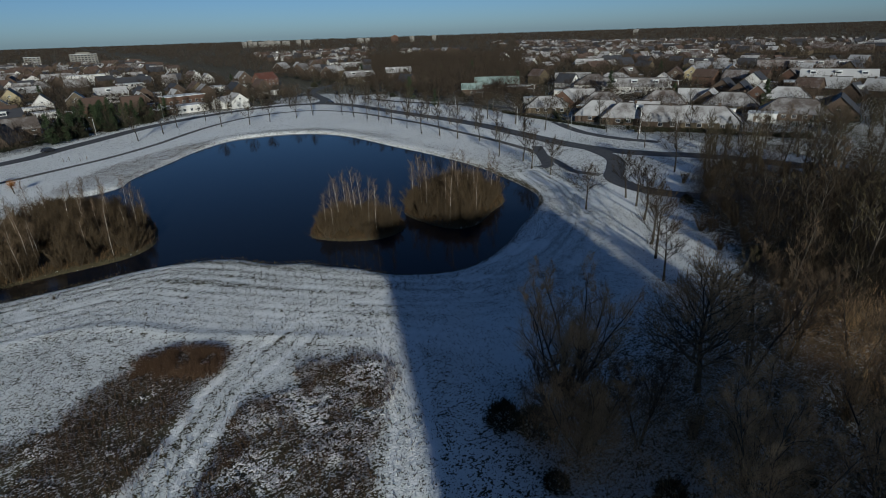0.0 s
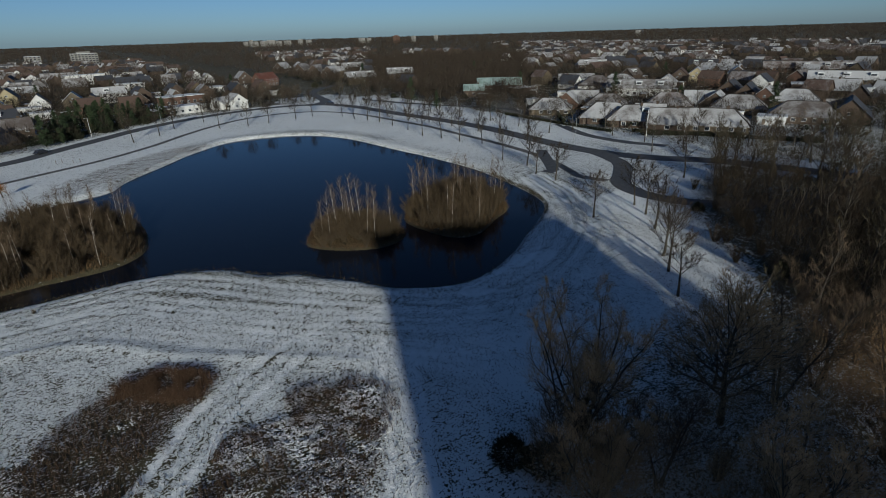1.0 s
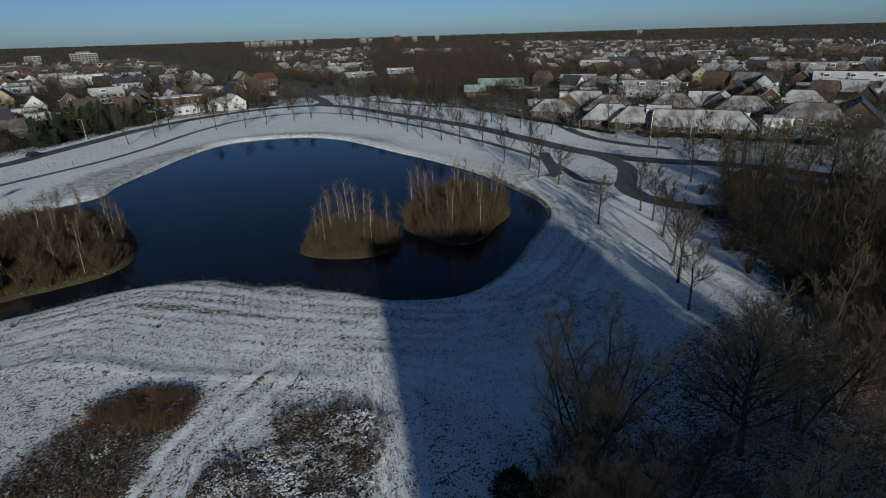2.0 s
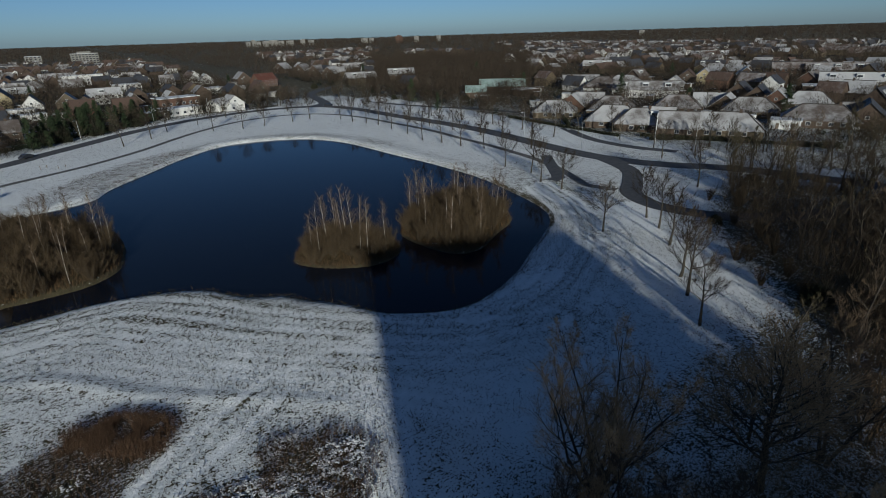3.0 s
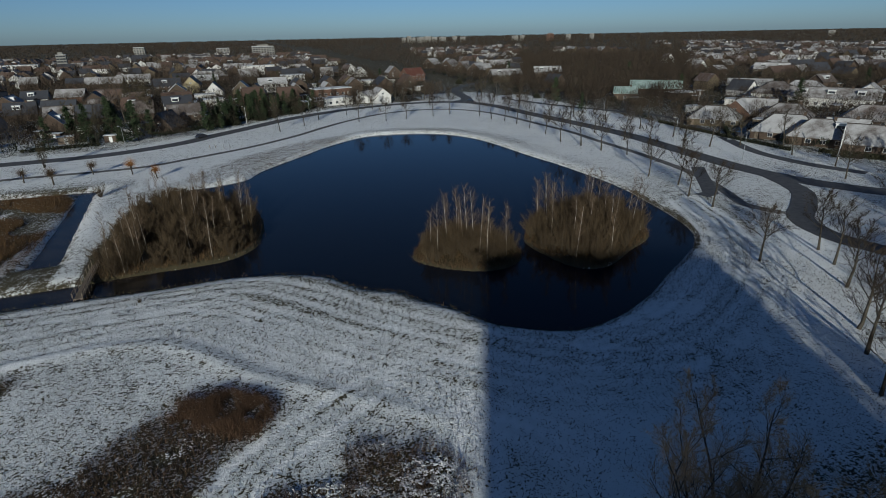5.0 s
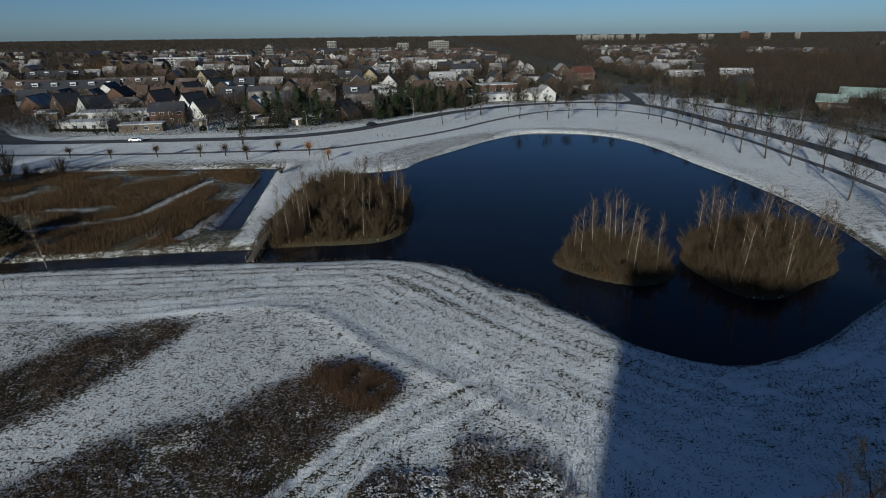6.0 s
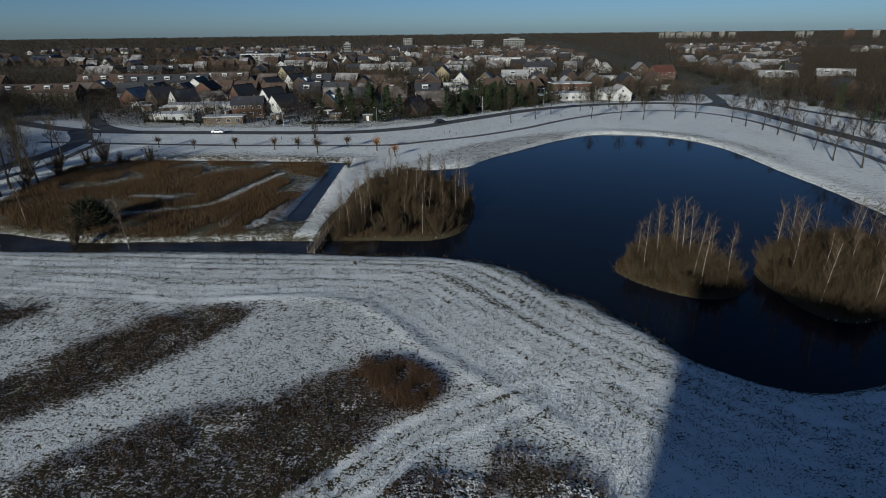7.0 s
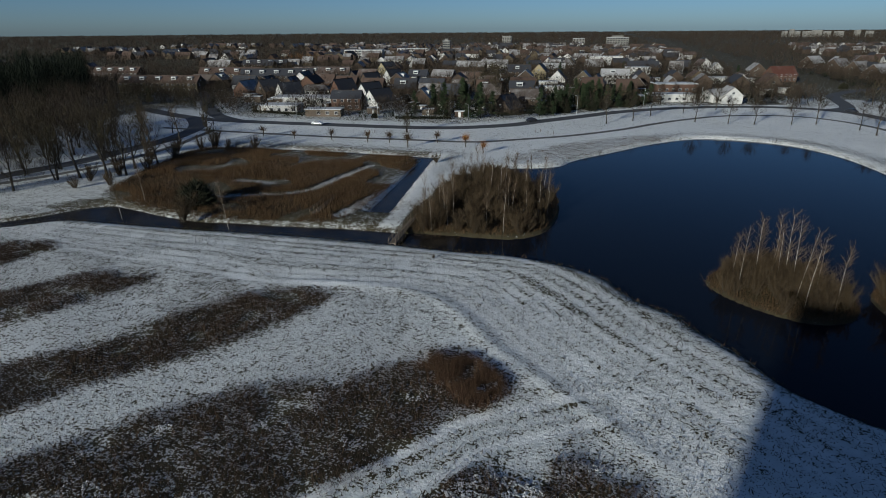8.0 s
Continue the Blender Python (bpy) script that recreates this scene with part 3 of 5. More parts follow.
def conifer(seed, height, wide):
    rng = np.random.default_rng(seed)
    TV, TF, CV, CF = [], [], [], []
    add_tube(TV, TF, wander(rng, (0, 0, -0.1), (0, 0, 1), height * 0.97, 5, 0.015), np.linspace(height * 0.018, 0.02, 6), 6)
    for i in range(int(38 + height)):
        f = 0.10 + 0.88 * i / (38 + height)
        ang = rng.uniform(0, 2 * math.pi)
        reach = wide * (1.04 - f) ** 0.8 * rng.uniform(0.65, 1.1)
        bough = wander(rng, (0, 0, f * height), (math.cos(ang), math.sin(ang), 0.12), reach, 4, 0.08, -0.05)
        for k in range(40):
            g = rng.uniform(0.1, 3.99)
            c = bough[int(g)] + (bough[int(g) + 1] - bough[int(g)]) * (g % 1)
            e = rng.normal(0, 1, 3) * (1, 1, 0.55)
            blade(CV, CF, c, c + e / np.linalg.norm(e) * rng.uniform(0.4, 1.0), 0.12, rng)
    return mesh_data("trunk", TV, TF, "bark"), mesh_data("crown", CV, CF, "conifer")


def birch(seed, height, twig=0.012):
    """A thin pale stem that leans a little, with short fine side shoots towards its top."""
    rng = np.random.default_rng(seed)
    TV, TF, CV, CF = [], [], [], []
    stem = wander(rng, (0, 0, -0.1), (rng.normal(0, 0.04), rng.normal(0, 0.04), 1), height, 8, 0.03, 0.02)
    add_tube(TV, TF, stem, np.linspace(0.055, 0.014, 9), 5)
    for i in range(34):
        f = rng.uniform(0.35, 0.99) * 8
        a = stem[min(int(f), 7)] + (stem[min(int(f), 7) + 1] - stem[min(int(f), 7)]) * (f % 1)
        ang = rng.uniform(0, 2 * math.pi)
        shoot = wander(rng, a, (math.cos(ang), math.sin(ang), 1.3), height * rng.uniform(0.14, 0.27) * (1.15 - f / 14), 3, 0.12, 0.03)
        add_tube(CV, CF, shoot, np.linspace(0.028, 0.010, 4), 3)
        for _ in range(9):
            k = rng.uniform(0.3, 2.99)
            c = shoot[int(k)] + (shoot[int(k) + 1] - shoot[int(k)]) * (k % 1)
            blade(CV, CF, c, c + (rng.normal(0, 0.55, 3) + (0, 0, 0.5)) * rng.uniform(0.3, 0.7), twig, rng)
    return mesh_data("trunk", TV, TF, "birch", smooth=True), mesh_data("crown", CV, CF, "twig_mid")


def pollard(seed, mat):
    """A short knotted trunk with a ball of straight shoots."""
    rng = np.random.default_rng(seed)
    TV, TF, CV, CF = [], [], [], []
    add_tube(TV, TF, wander(rng, (0, 0, -0.1), (rng.normal(0, 0.05), 0, 1), 2.3, 4, 0.03), [0.20, 0.16, 0.15, 0.2, 0.26], 7)
    for _ in range(520):
        d = rng.normal(0, 1, 3) * (0.8, 0.8, 0.7) + (0, 0, 0.85)
        d /= np.linalg.norm(d)
        p = np.array((0, 0, 2.1)) + d * 0.2
        blade(CV, CF, p, p + d * rng.uniform(1.0, 2.6), 0.016, rng)
    return mesh_data("trunk", TV, TF, "bark"), mesh_data("crown", CV, CF, mat)


def shrub(seed, height, wide, mat="twig", n=900, width=0.03):
    """Many stems fanning from one foot, each set with thin upright twigs that round off its outline."""
    rng = np.random.default_rng(seed)
    TV, TF, CV, CF = [], [], [], []
    stems = 13
    for _ in range(stems):
        ang, out = rng.uniform(0, 6.28), rng.uniform(0.2, 1.0)
        stem = wander(rng, (0.2 * math.cos(ang), 0.2 * math.sin(ang), -0.1), (wide / height * math.cos(ang) * out, wide / height * math.sin(ang) * out, 1), height * rng.uniform(0.6, 0.95) * (1.1 - 0.3 * out), 4, 0.12)
        add_tube(TV, TF, stem, np.linspace(0.045, 0.012, 5), 4)
        for _ in range(n // stems):
            k = rng.uniform(0.25, 3.99)
            c = stem[int(k)] + (stem[int(k) + 1] - stem[int(k)]) * (k % 1)
            blade(CV, CF, c, c + (rng.normal(0, 0.42, 3) + (0, 0, 0.5)) * height * rng.uniform(0.10, 0.28), width, rng)
    return mesh_data("trunk", TV, TF, "bark"), mesh_data("crown", CV, CF, mat)


def bush(seed, high, wide, mat, n, width):
    """A rounded evergreen: a few stems and a dome of short leafy strokes, denser towards the outside."""
    rng = np.random.default_rng(seed)
    TV, TF, CV, CF = [], [], [], []
    for _ in range(4):
        add_tube(TV, TF, wander(rng, (*rng.normal(0, 0.1, 2), -0.1), (*rng.normal(0, 0.3, 2), 1), high * 0.7, 3, 0.1), np.linspace(0.07, 0.02, 4), 4)
    lumps = rng.normal(0, 1, (9, 3))
    for _ in range(n):
        d = rng.normal(0, 1, 3)
        d[2] = abs(d[2])
        d /= np.linalg.norm(d)
        r = rng.uniform(0.45, 1.0) ** 0.5 * (0.80 + 0.12 * np.max(lumps @ d))
        p = d * (wide, wide, high) * r * 0.85
        blade(CV, CF, p, p + (rng.normal(0, 0.5, 3) + d * 0.4 + (0, 0, 0.2)) * 0.5, width, rng)
    return mesh_data("trunk", TV, TF, "bark"), mesh_data("crown", CV, CF, mat)


KINDS = {}


def plant(kind, x, y, turn, size, name, label, category, group="", z=0.0):
    """Stands a plant of that kind: the first time with its meshes, later as a copy."""
    trunk, crown = kind
    ob = thing(name, label, category, group, at=placed(x, y, turn, size, z))
    part("trunk", trunk, ob), part("crown", crown, ob)
    return ob


rng = np.random.default_rng(11)
AVENUE = [bare_tree(s, 10.6, 0.36, 0.36, (14, 6, 5, 6), 0.015, fine=1, thick=1.0) for s in (1, 2, 3, 4)]
BIG = [bare_tree(21, 14.5, 0.14, 0.29, (11, 7, 6, 6), 0.011, "twig_near", 7, 0.52, 0.09, 2, 1.05), bare_tree(22, 15.0, 0.22, 0.40, (30, 9, 7, 6), 0.011, "twig_near", 1, 0.0, 0.05, 2, 1.15),
       bare_tree(23, 13.0, 0.22, 0.30, (12, 7, 6, 5), 0.010, "twig_mid", 3, 0.22, 0.07, 2), bare_tree(24, 12.8, 0.10, 0.28, (11, 7, 6, 6), 0.011, "twig_near", 5, 0.36, 0.07, 2)]
BIG.append(bare_tree(25, 10.0, 0.05, 0.30, (11, 7, 7, 7), 0.011, "twig_near", 8, 0.62, 0.10, 2, 0.9))
MIDDLE = [bare_tree(s, 11.5, 0.22, 0.27, (12, 5, 5, 4), 0.019, m, fine=1) for s, m in ((31, "twig"), (32, "twig_mid"), (33, "twig_olive"), (34, "twig"))]
SMALL = [bare_tree(s, 10.0, 0.18, 0.30, (8, 4, 3, 4), 0.036, m, fine=1) for s, m in ((41, "twig"), (42, "twig_olive"), (43, "twig"))]
UPRIGHT = [bare_tree(s, 12.0, 0.14, 0.20, (10, 6, 5, 4), 0.019, "twig_olive", 3, 0.10, 0.16, 2) for s in (45, 46)]
BIRCHES = [birch(s, h) for s, h in ((51, 9.4), (52, 8.6), (53, 10.2), (54, 7.6), (55, 9.0))]
POLLARDS = [pollard(61, "twig_mid"), pollard(62, "twig_mid"), pollard(63, "twig_orange")]
SHRUBS = [shrub(71, 3.8, 1.9, "hay", 2000, 0.012), shrub(72, 4.6, 2.1, "hay", 2200, 0.012), bush(73, 2.2, 1.6, "hedge", 1100, 0.05), shrub(74, 3.0, 1.6, "twig_orange")]
CONIFERS = [conifer(81, 10.5, 3.4), conifer(82, 13, 3.9), conifer(83, 7, 2.8)]

# large bare trees over the meadow's edge
for i, (k, x, y, turn, size) in enumerate([(0, 34.6, 29.8, 20, 1.0), (1, 45.2, 22.6, 80, 0.92), (2, 52, 21, 10, 1.05), (4, 29.6, 23.6, 140, 1.0), (3, 31.5, 10, 230, 1.0), (2, 57.5, 20, 200, 1.0),
                                           (3, 37, 13.5, 300, 0.95), (2, 55, 13, 170, 0.95), (2, 28.6, 26, 90, 0.75), (0, 41, 5.5, 30, 0.9), (3, 24, 8.5, 200, 0.9), (2, 34.5, 21.5, 260, 0.8), (2, 47, 7.5, 15, 0.95)]):
    plant(BIG[k], x, y, turn, size, "bare_tree", "large leafless tree with spreading twiggy crown over snow", "tree", "large trees beside the meadow")
for i in range(34):
    x, y = rng.uniform(24, 74), rng.uniform(-2, 27)
    if y < 40 - 0.55 * x + 8 * math.sin(x) and x > 27 - y * 0.1:
        plant(SHRUBS[i % 3], x, y, rng.uniform(0, 360), rng.uniform(0.7, 1.15), "bramble_shrub", "brown leafless scrub under the trees", "shrub", "undergrowth")
plant(SHRUBS[2], 26.8, 30.5, 0, 1.2, "holly_bush", "dark evergreen bush at the foot of bare trees", "shrub", "undergrowth")
plant(SHRUBS[2], 28.6, 28, 60, 1.3, "holly_bush", "dark evergreen bush at the foot of bare trees", "shrub", "undergrowth")
for i, (x, y) in enumerate([(60, 20), (66, 24), (72, 20), (58, 10), (66, 12), (53, 1), (62, 2), (70, 4), (50, 26), (74, 27), (64, 30)]):
    plant(MIDDLE[i % 4], x, y, 37 * i, rng.uniform(0.7, 1.0), "bare_tree", "leafless tree with fine dark twigs over snow", "tree", "large trees beside the meadow")
# row beside the footpath
for i, (x, y, s) in enumerate([(64.8, 39.8, 0.92), (70.8, 45.4, 1.08), (75.2, 49.4, 1.1), (85, 57.8, 1.05), (90.5, 63.8, 1.0), (93.9, 68.9, 0.95), (81.5, 69, 0.95), (120.4, 75.1, 1.1)]):
    plant(AVENUE[i % 4], x, y, 67 * i, s, "path_tree", "slim leafless tree with dark trunk in snow", "tree", "row of trees by the footpath")
# avenue round the pond
for i, (x, y) in enumerate([(29.8, 237.2), (37, 252), (51, 262), (52, 239.2), (63, 236.2), (72, 237.4), (85, 240), (94, 243), (104, 232), (104.4, 222), (107, 214.5), (108, 206), (107.2, 193.5), (107, 180.5),
                            (104.4, 166), (107, 158), (108, 149), (111.5, 141), (100, 118), (101, 109), (97, 101), (96, 93.4), (119, 236), (120, 220), (121.5, 204), (122.5, 190), (124, 176), (124, 160), (122.5, 146), (121.5, 131),
                            (138, 230), (138, 212), (141, 194), (143, 176), (142, 158), (140, 140), (66, 276), (82, 280), (96, 278), (20, 228), (132, 250), (134, 268), (64, 300), (84, 302), (44, 290)]):
    plant(AVENUE[(i * 3) % 4], x + rng.normal(0, 0.2), y, 47 * i, rng.uniform(0.88, 1.12), "avenue_tree", "young leafless street tree with slender trunk on snowy verge", "tree", "avenue of trees round the pond")
for i, (x, y) in enumerate([(140, 98), (146, 92), (151, 84), (156, 72), (161, 62), (166, 84), (163, 98), (150, 108), (168, 72), (152, 56), (160, 48), (171, 60), (170, 108), (158, 130), (164, 160), (152, 122), (176, 84), (180, 66), (150, 138), (158, 190), (154, 168), (188, 150), (166, 46), (186, 52), (196, 116), (130, 298), (136, 306), (143, 300), (140, 316), (150, 304), (158, 312), (148, 328), (166, 322), (138, 330), (160, 334), (172, 318), (146, 288), (154, 294)]):
    plant((AVENUE + MIDDLE)[(i * 3) % 8], x, y, 53 * i, rng.uniform(0.75, 1.1), "street_tree", "leafless tree beside the bungalow street", "tree", "trees by the bungalows")
for i, (x, y, s) in enumerate([(143, 80, 0.9), (145.6, 76.5, 1.0), (162.5, 92.4, 0.95), (152.5, 72, 1.0), (164, 75, 0.9), (158, 63.5, 1.1), (192, 72.5, 1.2), (175.6, 62, 1.1), (144.5, 61, 1.0), (133.7, 67, 1.0), (151, 52.8, 1.1),
                               (139.4, 54, 1.1), (130.7, 61, 1.0), (121.8, 68, 0.9), (168, 84, 0.9), (176, 76, 1.0), (184, 66, 1.1), (166, 68, 1.0), (200, 62, 1.2), (182, 84, 0.9), (172, 96, 0.8), (136, 74, 0.8), (128, 72, 0.7)]):
    plant((UPRIGHT + MIDDLE)[i % 6], x, y, 71 * i, s, "verge_tree", "leafless olive-brown tree by the bungalow street", "tree", "trees by the bungalows")
# by the western road
for i, (x, y) in enumerate([(-111, 103), (-122, 115), (-110, 113), (-119, 122), (-104, 125), (-97, 121), (-101, 119), (-114, 161), (-128, 174), (-152, 186), (-125, 188), (-97, 155), (-116, 133), (-136, 132), (-131, 137), (-129, 120),
                            (-138, 118), (-145, 124), (-134, 106), (-128, 99), (-118, 95), (-106, 116), (-100, 127), (-94, 129), (-146, 140), (-139, 146), (-152, 133), (-158, 146), (-133, 154), (-142, 162), (-150, 155),
                            (-164, 160), (-160, 172), (-172, 150), (-176, 168), (-108, 140), (-166, 186), (-182, 180)]):
    plant((MIDDLE + UPRIGHT + UPRIGHT)[(i * 7) % 8], x, y, 41 * i, rng.uniform(1.2, 1.45) if y < 150 else rng.uniform(0.85, 1.1), "roadside_tree", "tall leafless roadside tree on snowy ground", "tree", "trees beside the western road")
# birches at the ditch, on the islands and on the peninsula
for i, (x, y, s) in enumerate([(-70.9, 92.7, 0.86), (-74.9, 103, 1.0), (-47.2, 92.6, 0.95)]):
    plant(BIRCHES[i], x, y, 130 * i, s, "birch", "slender white-barked birch at the ditch bank", "tree", "birches")
for outline, count, low, high, z in ((ISLAND_A, 13, 0.85, 1.12, -0.5), (ISLAND_B, 20, 0.95, 1.25, -0.4), (PENINSULA, 32, 0.75, 1.0, 0.0)):
    done = 0
    while done < count:
        x, y = rng.uniform(outline.min(0), outline.max(0))
        if signed(np.array([x]), np.array([y]), outline)[0] < -1.2:
            plant(BIRCHES[rng.integers(5)], x, y, rng.uniform(0, 360), rng.uniform(low, high), "birch", "slender white-barked birch among reeds and scrub", "tree", "birches", z)
            done += 1
for outline, count, z, swell in ((ISLAND_A, 62, -0.5, 0.05), (ISLAND_B, 105, -0.4, 0.12), (PENINSULA, 130, -0.1, 0.06)):
    done = 0
    while done < count:
        x, y = rng.uniform(outline.min(0), outline.max(0))
        deep = -signed(np.array([x]), np.array([y]), outline)[0]
        if deep > 0.4:
            plant(SHRUBS[rng.integers(2)], x, y, rng.uniform(0, 360), rng.uniform(0.6, 0.95) + min(swell * deep, 0.8), "willow_shrub", "leafless brown willow scrub at the water's edge", "shrub", "waterside scrub", z)
            done += 1
# pollards along the cycle path
for i, (x, y, k, s) in enumerate([(-80, 174, 0, 0.8), (-67, 175, 1, 1.0), (-54, 174, 0, 1.0), (-47, 175, 1, 1.0), (-39, 169.5, 0, 1.2), (-32, 178, 1, 1.0), (-22, 174, 2, 1.1), (-15, 166.5, 2, 0.9), (-93, 176, 0, 0.9)]):
    plant(POLLARDS[k], x, y, 77 * i, s, "pollard_tree", "short pollarded tree with a ball of brushy shoots", "tree", "pollards along the path")
plant(SHRUBS[2], -62.5, 103.5, 0, 2.7, "evergreen_bush", "round dark green pine bush on a small bank", "shrub")
plant(SHRUBS[1], -58.5, 94.5, 50, 1.5, "willow_shrub", "bare olive willow bush hanging over the ditch", "shrub")
plant(SHRUBS[1], -97, 156, 90, 1.5, "willow_shrub", "wide leafless shrub behind the reed bed", "shrub")
for i, (x, y) in enumerate([(-99, 108), (-101, 114), (-98, 120), (-103, 126), (-100, 132), (-104, 138), (-101, 144), (-105, 149), (-99, 152), (-93, 112), (-95, 126), (-97, 139), (-91, 154), (-84, 157)]):
    plant(SHRUBS[i % 2], x, y, 55 * i, 1.0 + 0.4 * (i % 3) / 2, "willow_shrub", "dark leafless scrub along the reed bed", "shrub", "waterside scrub")
plant(SHRUBS[0], -7.6, 89, 10, 0.22, "small_shrub", "tiny dark bush on open snow", "shrub")
plant(SHRUBS[0], -25, 152, 10, 0.9, "willow_shrub", "leafless shrub at the canal end", "shrub")
# dark wood beyond the row
for i in range(430):
    x, y = rng.uniform((66, -30), (158, 70))
    s = signed(np.array([x]), np.array([y]), WOOD)[0]
    if s > 4 or np.min(np.hypot(*(ROADS["main"] - (x, y)).T)) < 6 or np.min(np.hypot(*(ROADS["wood"] - (x, y)).T)) < 4.5:
        continue
    if i % 9 == 3:
        plant(SHRUBS[2], x, y, rng.uniform(0, 360), rng.uniform(0.9, 1.5), "holly_bush", "dark evergreen undergrowth in the wood", "shrub", "undergrowth")
    elif s > -5:
        plant(SHRUBS[i % 2], x, y, rng.uniform(0, 360), rng.uniform(0.7, 1.2), "bramble_shrub", "brown leafless scrub at the wood's edge", "shrub", "undergrowth")
    else:
        plant((MIDDLE + SMALL + SMALL + SMALL)[i % 13], x, y, rng.uniform(0, 360), rng.uniform(0.95, 1.35), "wood_tree", "leafless tree in a dense dark wood", "tree", "trees of the wood")

# ---------------------------------------------------------------- reeds and grasses


def sample(outline, n, margin=0.0):
    lo, hi = outline.min(0), outline.max(0)
    p = rng.uniform(lo, hi, (n * 3, 2))
    return p[signed(p[:, 0], p[:, 1], outline) < -margin][:n]


def blades_mesh(name, p, z, low, high, width, lean, mat):
    """Upright blades, one narrow triangle each."""
    n = len(p)
    h = rng.uniform(low, high, n)
    ang = rng.uniform(0, math.pi, n)
    u = np.stack([np.cos(ang), np.sin(ang)], -1) * (width * rng.uniform(0.6, 1.4, n))[:, None]
    tip = p + rng.normal(0, lean, (n, 2)) * h[:, None]
    zz = np.broadcast_to(z, (n,))
    v = np.stack([np.column_stack([p - u, zz]), np.column_stack([p + u, zz]), np.column_stack([tip, zz + h])], 1).reshape(-1, 3)
    me = bpy.data.meshes.new(name)
    me.vertices.add(3 * n)
    me.vertices.foreach_set("co", v.ravel())
    me.loops.add(3 * n)
    me.loops.foreach_set("vertex_index", np.arange(3 * n))
    me.polygons.add(n)
    me.polygons.foreach_set("loop_start", np.arange(0, 3 * n, 3))
    me.materials.append(M[mat])
    me.update(calc_edges=True)
    return me


def stuff(name, label, category, data):
    return thing(name, label, category, kind="stuff", data=data)


def clumped(p, scale, level):
    """Keeps the points where a slow noise is above a level, for uneven stands."""
    k = [noise.noise((a * scale, b * scale, 7.0)) > level for a, b in p]
    return p[np.array(k)]


def tall(p, scale, low, high):
    """Growth height from a slow noise, so that the patch swells and sinks."""
    k = np.array([noise.noise((a * scale, b * scale, 11.0)) for a, b in p])
    return low + (high - low) * np.clip(0.5 + 0.9 * k, 0, 1)


for outline, n, z, hi in ((ISLAND_A, 4600, WATER_Z + 0.15, 1.1), (ISLAND_B, 8000, WATER_Z + 0.15, 1.3), (PENINSULA, 12000, -0.2, 1.3)):
    edge = rng.uniform(outline.min(0) - 1, outline.max(0) + 1, (16000, 2))
    rim = signed(edge[:, 0], edge[:, 1], outline)
    edge = edge[(np.abs(rim + 0.5 + rng.normal(0, 0.3, len(rim))) < 0.6)]
    stuff("rim_reeds", "fringe of dry reeds standing in the water's edge", "reeds", blades_mesh("rim_reeds", edge, WATER_Z - 0.1, 0.3, 0.9, 0.022, 0.5, "weed"))
    stuff("reeds", "dense dry brown reeds and rank grass at the water", "reeds", blades_mesh("reeds", sample(outline, int(n * 1.6)), z, 0.6, hi, 0.02, 0.30, "reed"))
reed_points = clumped(sample(REED_FIELD, 130000), 0.11, -0.20)
shore = water_distance(reed_points[:, 0], reed_points[:, 1]) + rng.normal(0, 0.8, len(reed_points))
low_points = reed_points[(shore < 3.2) & (shore > 0.2)]
reed_points = reed_points[shore > 2.2]
for strip in SNOW_STRIPS:
    reed_points = reed_points[line_distance(reed_points[:, 0], reed_points[:, 1], strip) > 1.5]
stuff("reed_bed", "wide bed of dry golden-brown reeds with snowy gaps", "reeds", blades_mesh("reed_bed", reed_points, -0.1, 0.35, tall(reed_points, 0.09, 0.8, 2.3), 0.026, 0.30, "reed"))
stuff("bank_grass", "low brown grass on the ditch banks", "grass", blades_mesh("bank_grass", np.repeat(low_points, 3, axis=0) + rng.normal(0, 0.5, (3 * len(low_points), 2)), -0.25, 0.2, 0.6, 0.04, 0.5, "reed"))


def clumps_mesh(name, p, z, size, mat):
    """Small squashed lumps, eight faces each, with uneven corners."""
    n = len(p)
    form = np.array([(1, 0, 0), (0, 1, 0), (-1, 0, 0), (0, -1, 0), (0, 0, 0.45), (0, 0, -0.4)], float)
    r = size * rng.uniform(0.5, 1.5, n)
    v = form[None] * r[:, None, None] * rng.uniform(0.6, 1.4, (n, 6, 1))
    v[:, :, 0] += p[:, None, 0]
    v[:, :, 1] += p[:, None, 1]
    v[:, :, 2] += np.broadcast_to(z, (n,))[:, None]
    tri = np.array([(0, 1, 4), (1, 2, 4), (2, 3, 4), (3, 0, 4), (1, 0, 5), (2, 1, 5), (3, 2, 5), (0, 3, 5)])
    f = (tri[None] + 6 * np.arange(n)[:, None, None]).reshape(-1)
    me = bpy.data.meshes.new(name)
    me.vertices.add(6 * n)
    me.vertices.foreach_set("co", v.ravel())
    me.loops.add(24 * n)
    me.loops.foreach_set("vertex_index", f)
    me.polygons.add(8 * n)
    me.polygons.foreach_set("loop_start", np.arange(0, 24 * n, 3))
    me.polygons.foreach_set("use_smooth", [True] * (8 * n))
    me.materials.append(M[mat])
    me.update(calc_edges=True)
    return me


